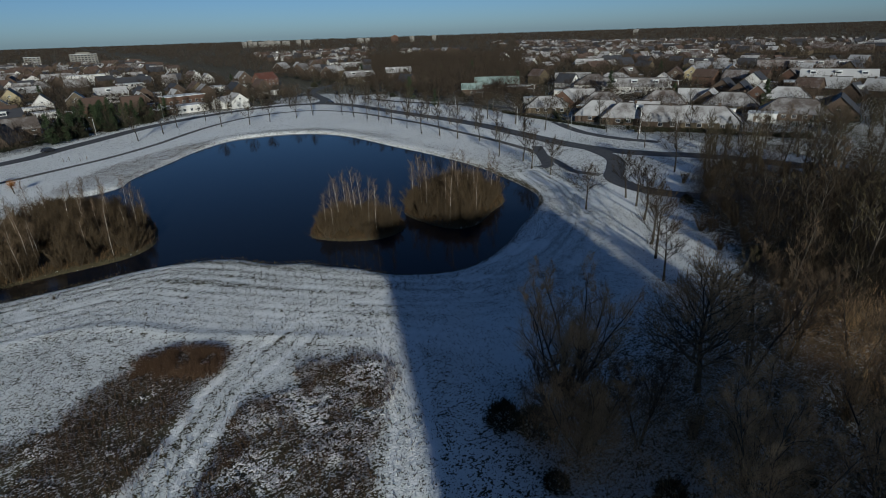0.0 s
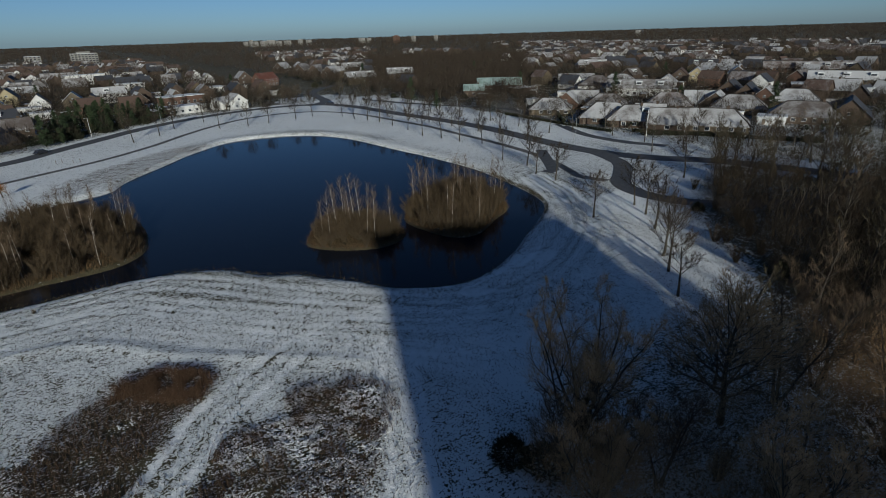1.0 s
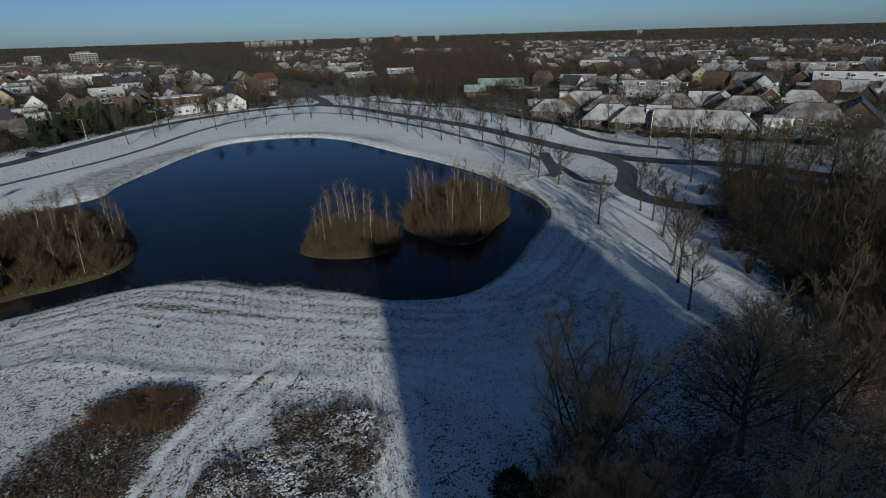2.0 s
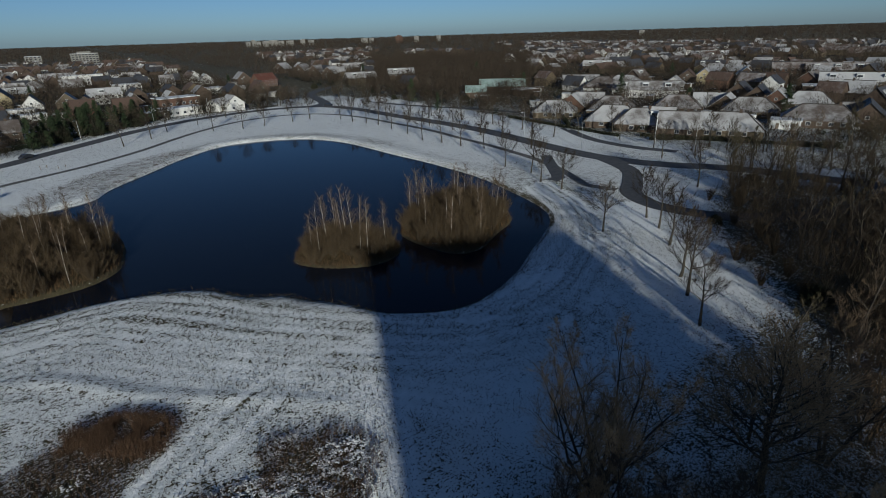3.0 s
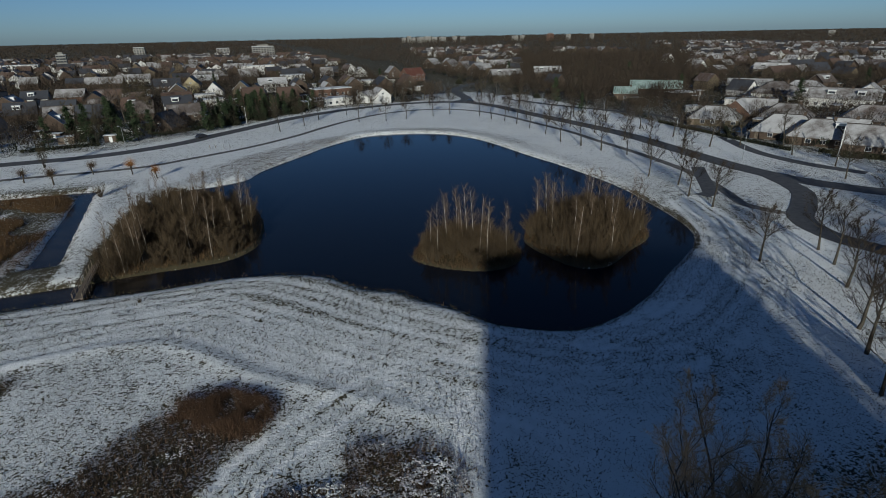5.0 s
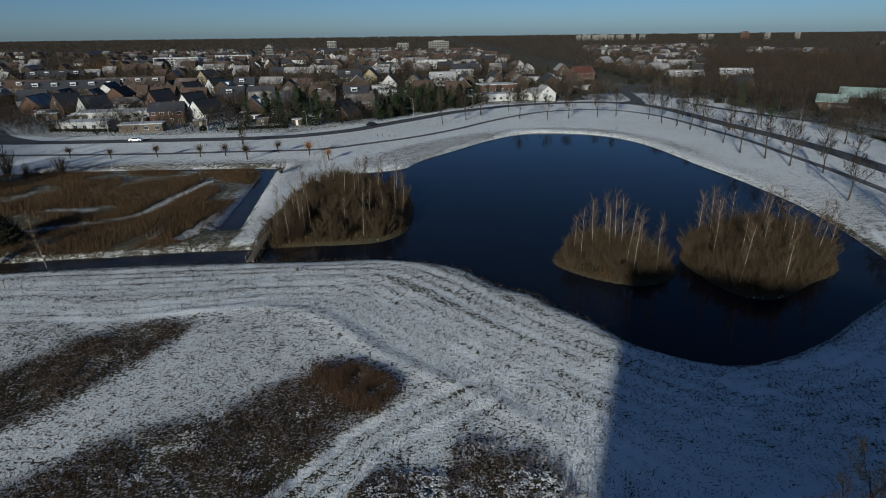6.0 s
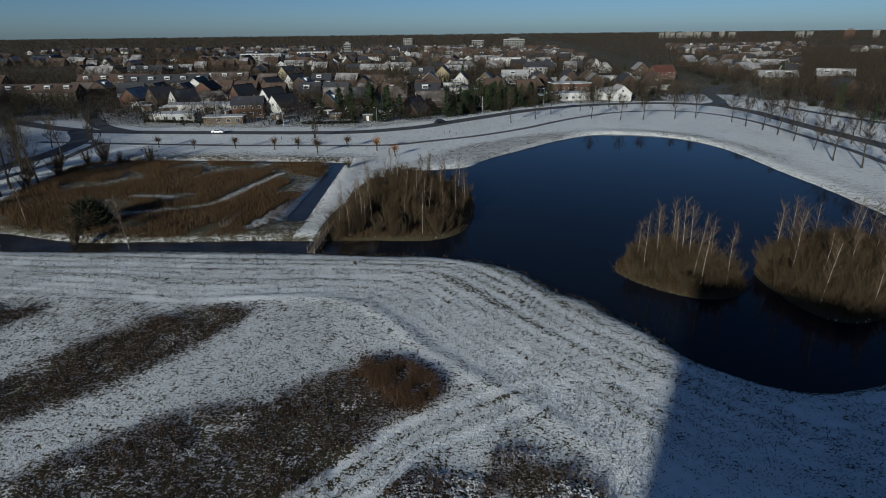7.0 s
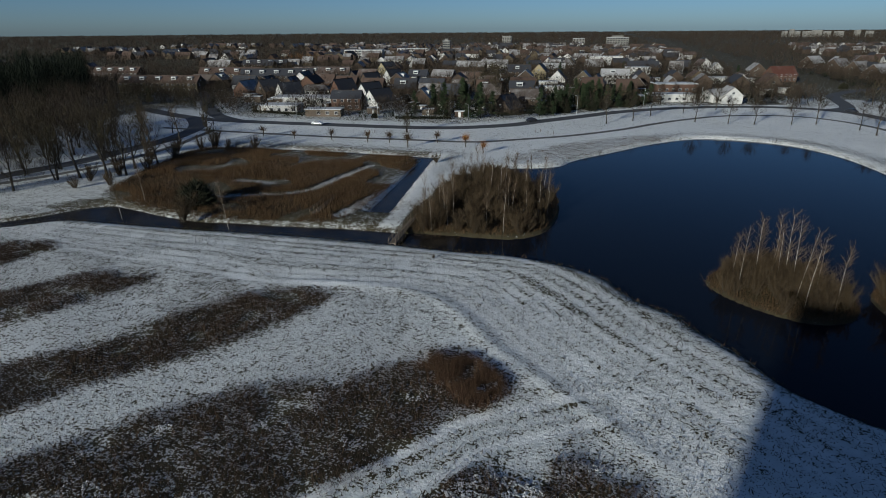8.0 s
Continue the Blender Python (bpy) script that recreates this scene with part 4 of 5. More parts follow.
for i, outline in enumerate(PATCHES):
    area = 0.5 * abs(np.sum(outline[:, 0] * np.roll(outline[:, 1], 1) - outline[:, 1] * np.roll(outline[:, 0], 1)))
    p = sample(outline, int(area * 60))
    p = clumped(p + rng.normal(0, 0.6, p.shape), (0.3, 0.3, 0.3, 0.3, 0.45)[i], (-0.30, -0.32, -0.32, -0.32, -0.18)[i])
    stuff("weeds", "rough patch of withered dark weeds poking through snow", "weeds", blades_mesh("weeds", p, 0.0, 0.15, tall(p, 0.22, 0.35, 1.05), 0.02, 0.45, "weed"))
    q = clumped(sample(outline, int(area * (9, 5, 5, 5, 20)[i]), 0.2), 0.28, (0.20, 0.30, 0.25, 0.25, -0.02)[i])
    q = np.repeat(q, 2, axis=0) + rng.normal(0, 0.22, (2 * len(q), 2))
    q = clumped(q, 1.3, -0.15)
    stuff("snow_on_weeds", "lumps of snow lying on bent weeds", "snow", clumps_mesh("snow_on_weeds", q, tall(q, 0.22, 0.05, 0.5) * rng.uniform(0.2, 0.9, len(q)), 0.085, "snow_clump"))
ring = rng.uniform((-6, 24), (27, 55), (60000, 2))
gap = signed(ring[:, 0], ring[:, 1], PATCHES[4])
ring = clumped(ring[(gap < 0.5) & (gap > -2.2) & (ring[:, 0] < 14 + rng.normal(0, 4, len(ring)))], 0.3, -0.15)
stuff("weeds", "dark rank weeds along the edge of a snowy patch", "weeds", blades_mesh("weeds", ring[:9000], 0.0, 0.2, 0.8, 0.02, 0.45, "weed"))
stuff("rust_grass", "clump of tall rust-brown grass in the meadow", "grass", blades_mesh("rust_grass", clumped((lambda q: q + rng.normal(0, 0.55, q.shape))(sample(RUST_TUFT, 15000)), 0.55, -0.17), 0.0, 0.35, 1.25, 0.014, 0.42, "rust"))
# tufts all over the meadow
p = np.stack([rng.uniform(-110, 88, 200000), rng.uniform(16, 94, 200000)], -1)
p = p[(water_distance(p[:, 0], p[:, 1]) > 0.5) & (rng.uniform(0, 1, len(p)) < 0.75)]
p = clumped(p, 0.22, -0.28)
stuff("grass_tufts", "small dark grass tufts poking out of the snow", "grass", blades_mesh("grass_tufts", p, -0.03, 0.10, 0.24, 0.045, 1.0, "tuft"))
p = clumped(sample(ROUGH_GRASS, 4200), 0.25, -0.05)
stuff("rough_grass", "yellowish rough grass showing through snow by the far shore", "grass", blades_mesh("rough_grass", p, -0.1, 0.15, 0.4, 0.07, 0.8, "reed"))
# sedge along the shores
p = rng.uniform((-110, 58), (95, 212), (120000, 2))
w = water_distance(p[:, 0], p[:, 1])
p = p[(w > -0.1) & (w < 0.9)]
stuff("shore_sedge", "thin dry sedge along the water's edge", "grass", blades_mesh("shore_sedge", p, -0.55, 0.2, 0.7, 0.04, 0.5, "weed"))

# ---------------------------------------------------------------- houses


def gable_walls(w, d, eave, ridge):
    V = [(-w / 2, -d / 2, 0), (w / 2, -d / 2, 0), (w / 2, d / 2, 0), (-w / 2, d / 2, 0), (-w / 2, -d / 2, eave), (w / 2, -d / 2, eave), (w / 2, d / 2, eave), (-w / 2, d / 2, eave), (-w / 2, 0, ridge), (w / 2, 0, ridge)]
    return V, [(0, 1, 5, 4), (2, 3, 7, 6), (1, 2, 6, 9, 5), (3, 0, 4, 8, 7), (0, 3, 2, 1)]


def slab(V, F, a, b, c, d, thick):
    """A roof plane of some thickness through four corners."""
    k = len(V)
    V += [tuple(Vector(p) + Vector((0, 0, thick))) for p in (a, b, c, d)] + [tuple(p) for p in (a, b, c, d)]
    F += [(k, k + 1, k + 2, k + 3), (k + 7, k + 6, k + 5, k + 4)] + [(k + 4 + i, k + 4 + (i + 1) % 4, k + (i + 1) % 4, k + i) for i in range(4)]


def window(parent, x, y, z, w, h, face):
    """A window on a wall that looks along -y (0), +x (1), +y (2) or -x (3)."""
    o = 0.05
    V, F, G, H = [], [], [], []
    add_box(V, F, -w / 2, w / 2, -o, 0.02, 0, h)
    add_box(G, H, -w / 2 + 0.09, -0.03, -o - 0.004, 0, 0.09, h - 0.09)
    add_box(G, H, 0.03, w / 2 - 0.09, -o - 0.004, 0, 0.09, h - 0.09)
    key = ("window", round(w, 2), round(h, 2))
    if key not in KINDS:
        KINDS[key] = mesh_data("window", V, F, "white"), mesh_data("pane", G, H, "glass")
    win = part("window", KINDS[key][0], parent)
    win.matrix_basis = pose(x, y, z, 0, 0, 90 * face)
    part("pane", KINDS[key][1], win)


def house(x, y, turn, w, d, eave, ridge, wall, roof, style="gable", dormer=0, chimney=True, rich=True, label=""):
    look_of = {"brick_red": "red-brick", "brick_brown": "brown-brick", "brick_yellow": "buff-brick", "plaster": "white-rendered", "cream": "cream-yellow", "timber": "timber-clad", "white": "white-painted", "concrete": "grey"}[wall]
    top_of = {"roof_snow": "snow-covered grey roof", "roof_thin": "thinly snowed brown roof", "roof_dark": "dark blue-grey roof", "roof_red": "red tiled roof", "roof_green": "pale green metal roof", "felt": "flat snowy roof"}[roof]
    ob = thing("house", label or "%s house with a %s" % (look_of, top_of), "house", "houses of the estate", at=placed(x, y, turn))
    key = (w, d, eave, ridge, wall, roof, style)
    if key not in KINDS:
        V, F = gable_walls(w, d, eave, ridge) if style == "gable" else ([], [])
        if style != "gable":
            add_box(V, F, -w / 2, w / 2, -d / 2, d / 2, 0, eave)
        RV, RF = [], []
        o = 0.45
        if style == "gable":
            drop = (ridge - eave) / (d / 2) * o
            slab(RV, RF, (-w / 2 - o, -d / 2 - o, eave - drop), (w / 2 + o, -d / 2 - o, eave - drop), (w / 2 + o, 0, ridge), (-w / 2 - o, 0, ridge), 0.22)
            slab(RV, RF, (w / 2 + o, d / 2 + o, eave - drop), (-w / 2 - o, d / 2 + o, eave - drop), (-w / 2 - o, 0, ridge), (w / 2 + o, 0, ridge), 0.22)
        elif style == "hip":
            a, b, r = w / 2 + o, d / 2 + o, max(w / 2 - d / 2 * 0.8, 0.4)
            RV = [(-a, -b, eave - 0.15), (a, -b, eave - 0.15), (a, b, eave - 0.15), (-a, b, eave - 0.15), (-a, -b, eave + 0.08), (a, -b, eave + 0.08), (a, b, eave + 0.08), (-a, b, eave + 0.08), (-r, 0, ridge), (r, 0, ridge)]
            RF = [(0, 3, 2, 1), (0, 1, 5, 4), (1, 2, 6, 5), (2, 3, 7, 6), (3, 0, 4, 7), (4, 5, 9, 8), (5, 6, 9), (6, 7, 8, 9), (7, 4, 8)]
        else:
            add_box(RV, RF, -w / 2 - 0.3, w / 2 + 0.3, -d / 2 - 0.3, d / 2 + 0.3, eave, eave + 0.35)
        KINDS[key] = mesh_data("wall", V, F, wall), mesh_data("roof", RV, RF, roof)
    part("wall", KINDS[key][0], ob), part("roof", KINDS[key][1], ob)
    if style != "flat" and roof != "roof_green":
        if (key, "ridge") not in KINDS:
            V, F = [], []
            if style == "gable":
                ends = [((-w / 2 - 0.45, 0, ridge + 0.24), (w / 2 + 0.45, 0, ridge + 0.24))]
            else:
                a, b, r = w / 2 + 0.45, d / 2 + 0.45, max(w / 2 - d / 2 * 0.8, 0.4)
                ends = [((-r, 0, ridge + 0.03), (r, 0, ridge + 0.03))] + [((sx * a, sy * b, eave + 0.1), (sx * r, 0, ridge + 0.03)) for sx in (-1, 1) for sy in (-1, 1)]
            for p, q in ends:
                add_tube(V, F, np.array([p, q], float), [0.17, 0.17], 6)
            KINDS[key, "ridge"] = mesh_data("ridge_tiles", V, F, "ridge")
        part("ridge_tiles", KINDS[key, "ridge"], ob, "dark ridge tiles")
    if chimney and style != "flat":
        if "chimney" not in KINDS:
            KINDS["chimney"] = box_data("chimney", "brick_brown", (-0.4, 0.4, -0.3, 0.3, -1.4, 0.9), (-0.48, 0.48, -0.38, 0.38, 0.7, 0.82))
        part("chimney", KINDS["chimney"], ob).matrix_basis = pose(w * 0.22, 0, ridge)
    if rich:
        floors = 2 if eave > 4 else 1
        for f in range(floors):
            n = max(2, int(w / 3.2))
            for i in range(n):
                for face, yy in ((0, -d / 2), (2, d / 2)):
                    if not (f == 0 and i == 0 and face == 0):
                        window(ob, (i + 0.5) / n * w - w / 2, yy, 0.85 + 2.7 * f, 1.5, 1.3, face)
            window(ob, w / 2, -d * 0.18, 0.85 + 2.7 * f, 1.2, 1.2, 1), window(ob, -w / 2, d * 0.15, 0.85 + 2.7 * f, 1.2, 1.2, 3)
        if style == "gable" and ridge - eave > 2.4:
            window(ob, w / 2, 0, eave + 0.5, 1.2, 1.1, 1), window(ob, -w / 2, 0, eave + 0.5, 1.2, 1.1, 3)
        if "door" not in KINDS:
            KINDS["door"] = box_data("door", "timber", (-0.5, 0.5, -0.06, 0.02, 0.02, 2.1))
        part("door", KINDS["door"], ob).matrix_basis = pose(-w / 2 + w / 2 / max(2, int(w / 3.2)), -d / 2, 0)
    if dormer and style != "flat":
        if "dormer" not in KINDS:
            KINDS["dormer"] = box_data("dormer", ["white"], (-1.5, 1.5, -1.0, 1.8, -0.9, 0.75)), box_data("dormer_roof", "felt", (-1.7, 1.7, -1.2, 1.9, 0.75, 0.92))
        count = 1 if w < 20 else max(2, int(w / 9))
        for k in range(count):
            dx = -w * 0.1 if count == 1 else (k + 0.5) / count * w - w / 2
            do = part("dormer", KINDS["dormer"][0], ob, "white dormer with a flat snowy top")
            do.matrix_basis = pose(dx, -d * 0.25, (eave + ridge) / 2 + 0.5)
            part("dormer_roof", KINDS["dormer"][1], do)
            window(ob, dx, -d * 0.25 - 1.0, (eave + ridge) / 2 - 0.25, 2.6, 1.1, 0)
    return ob


HOMES = []


def home(x, y, *rest, **kw):
    HOMES.append((x, y))
    return house(x, y, *rest, **kw)


# houses round the park: the estate beyond the ring road, then the bungalows
for x, y, turn, w, d, eave, ridge, wall, roof, style, dorm in [
        (-93, 245, 12, 13, 9, 5.2, 8.0, "brick_red", "roof_dark", "gable", 0), (-113, 284, 66, 12, 9, 3.4, 9.6, "brick_red", "roof_dark", "gable", 0),
        (-95, 277, 66, 12, 9, 3.4, 8.8, "plaster", "roof_dark", "gable", 0), (-80, 251, 66, 12, 9, 3.6, 8.6, "plaster", "roof_dark", "gable", 0),
        (-145, 434, 66, 13, 10, 4.4, 9.8, "cream", "roof_dark", "gable", 0), (-115, 366, 66, 13, 9, 3.4, 9.0, "plaster", "roof_dark", "gable", 0),
        (-119, 336, 66, 12, 9, 3.4, 9.0, "brick_brown", "roof_dark", "gable", 0), (-138, 272, 62, 12, 9, 3.0, 8.6, "plaster", "roof_dark", "gable", 0),
        (-154, 279, 62, 11, 10, 4.0, 9.2, "brick_brown", "roof_dark", "gable", 0), (-192, 351, 14, 48, 10, 5.4, 9.6, "brick_brown", "roof_dark", "gable", 2),
        (-236, 362, 10, 44, 10, 5.4, 9.2, "brick_yellow", "roof_thin", "gable", 3), (-173, 378, 12, 40, 10, 5.4, 9.2, "brick_brown", "roof_thin", "gable", 3),
        (-236, 294, 8, 50, 10, 5.4, 9.0, "brick_yellow", "roof_thin", "gable", 3), (-330, 358, 8, 36, 10, 5.4, 9.0, "brick_brown", "roof_thin", "gable", 3),
        (-275, 468, 12, 40, 10, 5.4, 9.0, "brick_brown", "roof_dark", "gable", 2), (-122, 259, 10, 30, 12, 3.2, 3.6, "plaster", "felt", "flat", 0),
        (-118, 231, 10, 16, 9, 3.0, 3.4, "plaster", "felt", "flat", 0), (-135, 295, 10, 17, 9, 2.8, 5.4, "plaster", "roof_snow", "hip", 0),
        (-94, 224, 10, 15, 6, 2.8, 3.1, "timber", "felt", "flat", 0), (-91, 262, 10, 12, 7, 3.0, 3.4, "brick_brown", "felt", "flat", 0),
        (-21, 247, 70, 11, 9, 2.6, 7.6, "brick_brown", "roof_dark", "gable", 0), (-16, 265, 8, 12, 10, 4.6, 8.2, "brick_brown", "roof_snow", "gable", 0),
        (-40, 426, 10, 16, 10, 4.8, 9.0, "brick_brown", "roof_dark", "gable", 1), (-26, 340, 6, 14, 9, 4.0, 7.0, "brick_red", "roof_thin", "gable", 0),
        (-24, 417, 85, 11, 10, 5.4, 10.4, "cream", "roof_thin", "gable", 0), (-11, 517, 8, 13, 13, 4.4, 9.0, "brick_brown", "roof_snow", "hip", 0),
        (-9, 380, 88, 11, 10, 3.6, 8.8, "plaster", "roof_snow", "gable", 0), (-19, 468, 6, 18, 10, 4.6, 8.0, "brick_brown", "roof_snow", "gable", 1),
        (7, 375, 86, 11, 10, 4.4, 9.0, "brick_yellow", "roof_snow", "gable", 0), (15, 354, 84, 11, 10, 3.6, 8.6, "brick_brown", "roof_snow", "gable", 0),
        (26, 396, 6, 17, 10, 5.2, 8.8, "plaster", "roof_snow", "gable", 1), (45, 476, 6, 18, 10, 5.0, 5.3, "plaster", "felt", "flat", 0),
        (22, 587, 6, 30, 10, 7.9, 8.2, "plaster", "felt", "flat", 0), (-14, 366, 8, 11, 8, 3.0, 3.4, "plaster", "felt", "flat", 0),
        (-8, 336, 8, 10, 7, 2.9, 3.2, "plaster", "felt", "flat", 0), (50, 304, 14, 21, 9, 3.4, 3.8, "plaster", "felt", "flat", 0),
        (53, 321, 14, 20, 10, 6.8, 7.1, "brick_red", "felt", "flat", 0), (40, 300, 14, 10, 7, 2.9, 3.2, "brick_brown", "felt", "flat", 0),
        (76, 303, 96, 10, 9, 3.8, 7.4, "plaster", "roof_snow", "gable", 0), (70, 307, 40, 9, 8, 3.0, 5.8, "plaster", "roof_snow", "gable", 0),
        (94, 371, 96, 11, 9, 3.4, 8.6, "plaster", "roof_snow", "gable", 0), (125, 467, 92, 12, 10, 4.6, 9.2, "brick_brown", "roof_snow", "gable", 0),
        (108, 364, 98, 11, 10, 3.8, 9.0, "brick_brown", "roof_thin", "gable", 0), (130, 426, 22, 16, 11, 4.4, 9.4, "brick_red", "roof_red", "gable", 0),
        (86, 408, 10, 22, 12, 3.4, 3.8, "plaster", "felt", "flat", 0), (194, 573, 40, 15, 12, 4.2, 9.6, "brick_brown", "roof_snow", "gable", 0),
        (198, 528, 40, 15, 12, 4.2, 9.6, "brick_brown", "roof_snow", "gable", 0), (198, 491, 40, 15, 12, 4.2, 9.6, "brick_brown", "roof_snow", "gable", 0),
        (198, 459, 40, 15, 12, 4.2, 9.6, "brick_brown", "roof_snow", "gable", 0), (240, 506, 0, 24, 11, 5.0, 9.0, "brick_yellow", "roof_snow", "gable", 1),
        (188, 384, -6, 22, 11, 5.0, 8.6, "brick_yellow", "roof_snow", "gable", 1), (228, 394, -20, 20, 10, 5.0, 8.6, "brick_brown", "roof_snow", "gable", 1),
        (220, 262, -38, 26, 12, 4.0, 7.6, "brick_brown", "roof_green", "gable", 0), (194, 253, -38, 11, 10, 3.4, 6.2, "brick_brown", "roof_green", "gable", 0),
        (174, 173, -50, 17, 12, 2.5, 6.6, "brick_yellow", "roof_snow", "hip", 0), (195, 182, 30, 14, 11, 2.6, 7.2, "brick_red", "roof_snow", "gable", 0),
        (202, 180, -52, 13, 11, 2.6, 7.0, "brick_red", "roof_snow", "gable", 0), (199, 164, -55, 17, 13, 2.5, 7.0, "brick_brown", "roof_snow", "hip", 0),
        (173, 142, -55, 19, 13, 2.4, 7.4, "brick_brown", "roof_snow", "hip", 0), (173, 131, -58, 15, 12, 2.6, 7.4, "brick_brown", "roof_snow", "hip", 0),
        (177, 126, -58, 10, 11, 3.0, 7.8, "brick_brown", "roof_snow", "gable", 1), (175, 117, -58, 12, 11, 2.7, 7.2, "brick_brown", "roof_snow", "gable", 0),
        (183, 107, -60, 25, 13, 2.5, 7.4, "brick_yellow", "roof_snow", "hip", 0), (218, 146, -58, 18, 13, 2.5, 7.2, "brick_brown", "roof_thin", "hip", 0),
        (232, 140, -58, 13, 12, 2.6, 7.2, "brick_brown", "roof_snow", "gable", 0), (234, 134, 24, 14, 11, 2.6, 7.2, "brick_brown", "roof_snow", "gable", 0),
        (228, 121, -62, 20, 14, 2.5, 7.2, "brick_yellow", "roof_snow", "hip", 0), (223, 94, -66, 23, 14, 2.5, 7.2, "brick_brown", "roof_snow", "hip", 0),
        (210, 99, -66, 9, 7, 2.8, 3.1, "white", "felt", "flat", 0), (233, 88, -70, 18, 14, 2.5, 7.6, "brick_brown", "roof_snow", "hip", 0),
        (234, 84, 20, 18, 13, 2.5, 8.4, "brick_brown", "roof_dark", "gable", 0), (262, 127, 20, 15, 11, 2.8, 7.6, "brick_red", "roof_snow", "gable", 0),
        (269, 139, 20, 15, 11, 2.8, 7.8, "brick_brown", "roof_dark", "gable", 0), (279, 153, 20, 15, 11, 2.8, 7.8, "brick_brown", "roof_dark", "gable", 0),
        (262, 115, -64, 18, 12, 2.6, 7.2, "brick_red", "roof_snow", "hip", 0), (255, 189, -58, 32, 11, 4.0, 7.8, "plaster", "roof_snow", "gable", 1),
        (256, 218, -52, 20, 18, 3.6, 8.6, "plaster", "roof_snow", "hip", 0), (281, 257, -48, 22, 12, 3.6, 6.2, "plaster", "roof_snow", "gable", 0),
        (286, 227, -55, 18, 11, 3.6, 7.2, "brick_brown", "roof_snow", "hip", 0), (285, 193, 30, 13, 10, 4.4, 8.2, "plaster", "roof_snow", "gable", 0),
        (333, 205, 30, 15, 10, 5.0, 9.2, "cream", "roof_snow", "gable", 0), (322, 209, 30, 13, 10, 5.0, 9.0, "brick_brown", "roof_thin", "gable", 0),
        (560, 339, -58, 34, 10, 5.2, 8.8, "brick_brown", "roof_snow", "gable", 1), (356, 192, 30, 13, 10, 5.0, 9.0, "brick_brown", "roof_snow", "gable", 0),
        (410, 248, -58, 20, 10, 5.2, 9.0, "brick_brown", "roof_dark", "gable", 1), (376, 326, -52, 22, 10, 5.0, 8.8, "brick_brown", "roof_snow", "gable", 1),
        (527, 354, 30, 13, 10, 5.2, 9.4, "brick_red", "roof_thin", "gable", 0), (345, 128, -66, 34, 10, 5.2, 9.0, "brick_yellow", "roof_snow", "gable", 1),
        (416, 166, -64, 34, 10, 5.2, 9.0, "brick_brown", "roof_thin", "gable", 1), (411, 187, -62, 30, 10, 5.2, 9.0, "brick_red", "roof_thin", "gable", 0),
        (327, 132, -64, 26, 12, 3.6, 4.0, "brick_brown", "felt", "flat", 0)]:
    home(x, y, turn, w, d, eave, ridge, wall, roof, style, dorm)


def main_road_y(x):
    line = ROADS["main"]
    ahead = line[(line[:, 0] < 116) & (line[:, 1] > 195)]
    order = np.argsort(ahead[:, 0])
    return np.interp(x, ahead[order, 0], ahead[order, 1])


def built_up(x, y):
    """Where the estate stands: outside the park, with gaps of woodland."""
    if x < 118:
        if y < main_road_y(x) + 62:
            return False
    elif x < 160 + max(0, (y - 300) * 0.2) or (y > 285 and x < 150):
        return False
    a = math.degrees(math.atan2(x, y))
    r = math.hypot(x, y)
    if a < -27 and r > 330:
        return noise.noise((x * 0.008, y * 0.008, 9.0)) > 0.12
    if 27 < a < 42 and r > 300 or a < -42 and r < 420 or a > 74:
        return noise.noise((x * 0.01, y * 0.01, 2.0)) > 0.42
    if -12 < x < 46 and y < main_road_y(x) + 36:
        return False
    return noise.noise((x * 0.006, y * 0.006, 5.0)) > -0.45


LOOKS = [("brick_brown", "roof_thin"), ("brick_red", "roof_snow"), ("brick_brown", "roof_snow"), ("brick_yellow", "roof_thin"), ("brick_brown", "roof_dark"), ("plaster", "roof_dark"), ("brick_red", "roof_thin"), ("brick_brown", "roof_dark"), ("brick_brown", "roof_snow")]
near_homes, far_homes = [], []
for row in range(0, 34):
    for col in range(-52, 60):
        x = col * 17 + 6 * math.sin(row * 1.7) + rng.normal(0, 2)
        y = 240 + row * 27 + 10 * math.sin(col * 0.21) + rng.normal(0, 2.5)
        if built_up(x, y) and (col % 7 or row % 2):
            (near_homes if math.hypot(x, y) < 480 else far_homes).append((x, y))
for row in range(0, 8):
    for col in range(0, 18):
        x, y = 285 + row * 27 + rng.normal(0, 2), 235 - col * 17 + rng.normal(0, 2)
        if built_up(x, y):
            (near_homes if math.hypot(x, y) < 420 else far_homes).append((x, y))
homes_now = np.array(HOMES)
near_homes.sort(key=lambda p: math.hypot(*p))
built = list(HOMES)
road_points = np.concatenate(list(ROADS.values()))
count = 0
for x, y in near_homes:
    if np.min(np.hypot(*(homes_now - (x, y)).T)) < 17 or np.min(np.hypot(*(road_points - (x, y)).T)) < 12 or count > 60:
        continue
    wall, roof = LOOKS[rng.integers(len(LOOKS))]
    w = (10, 12, 14)[rng.integers(3)]
    tall = rng.uniform() < 0.5
    flat = rng.uniform() < 0.12
    house(x, y, (4, 94)[rng.integers(2)] + rng.normal(0, 4), w, 9, 3.2 if flat or not tall else 5.4, 3.6 if flat else (9.0 if tall else 7.8), wall, "felt" if flat else roof, "flat" if flat else "gable", rng.uniform() < 0.3, True, False)
    built.append((x, y))
    count += 1


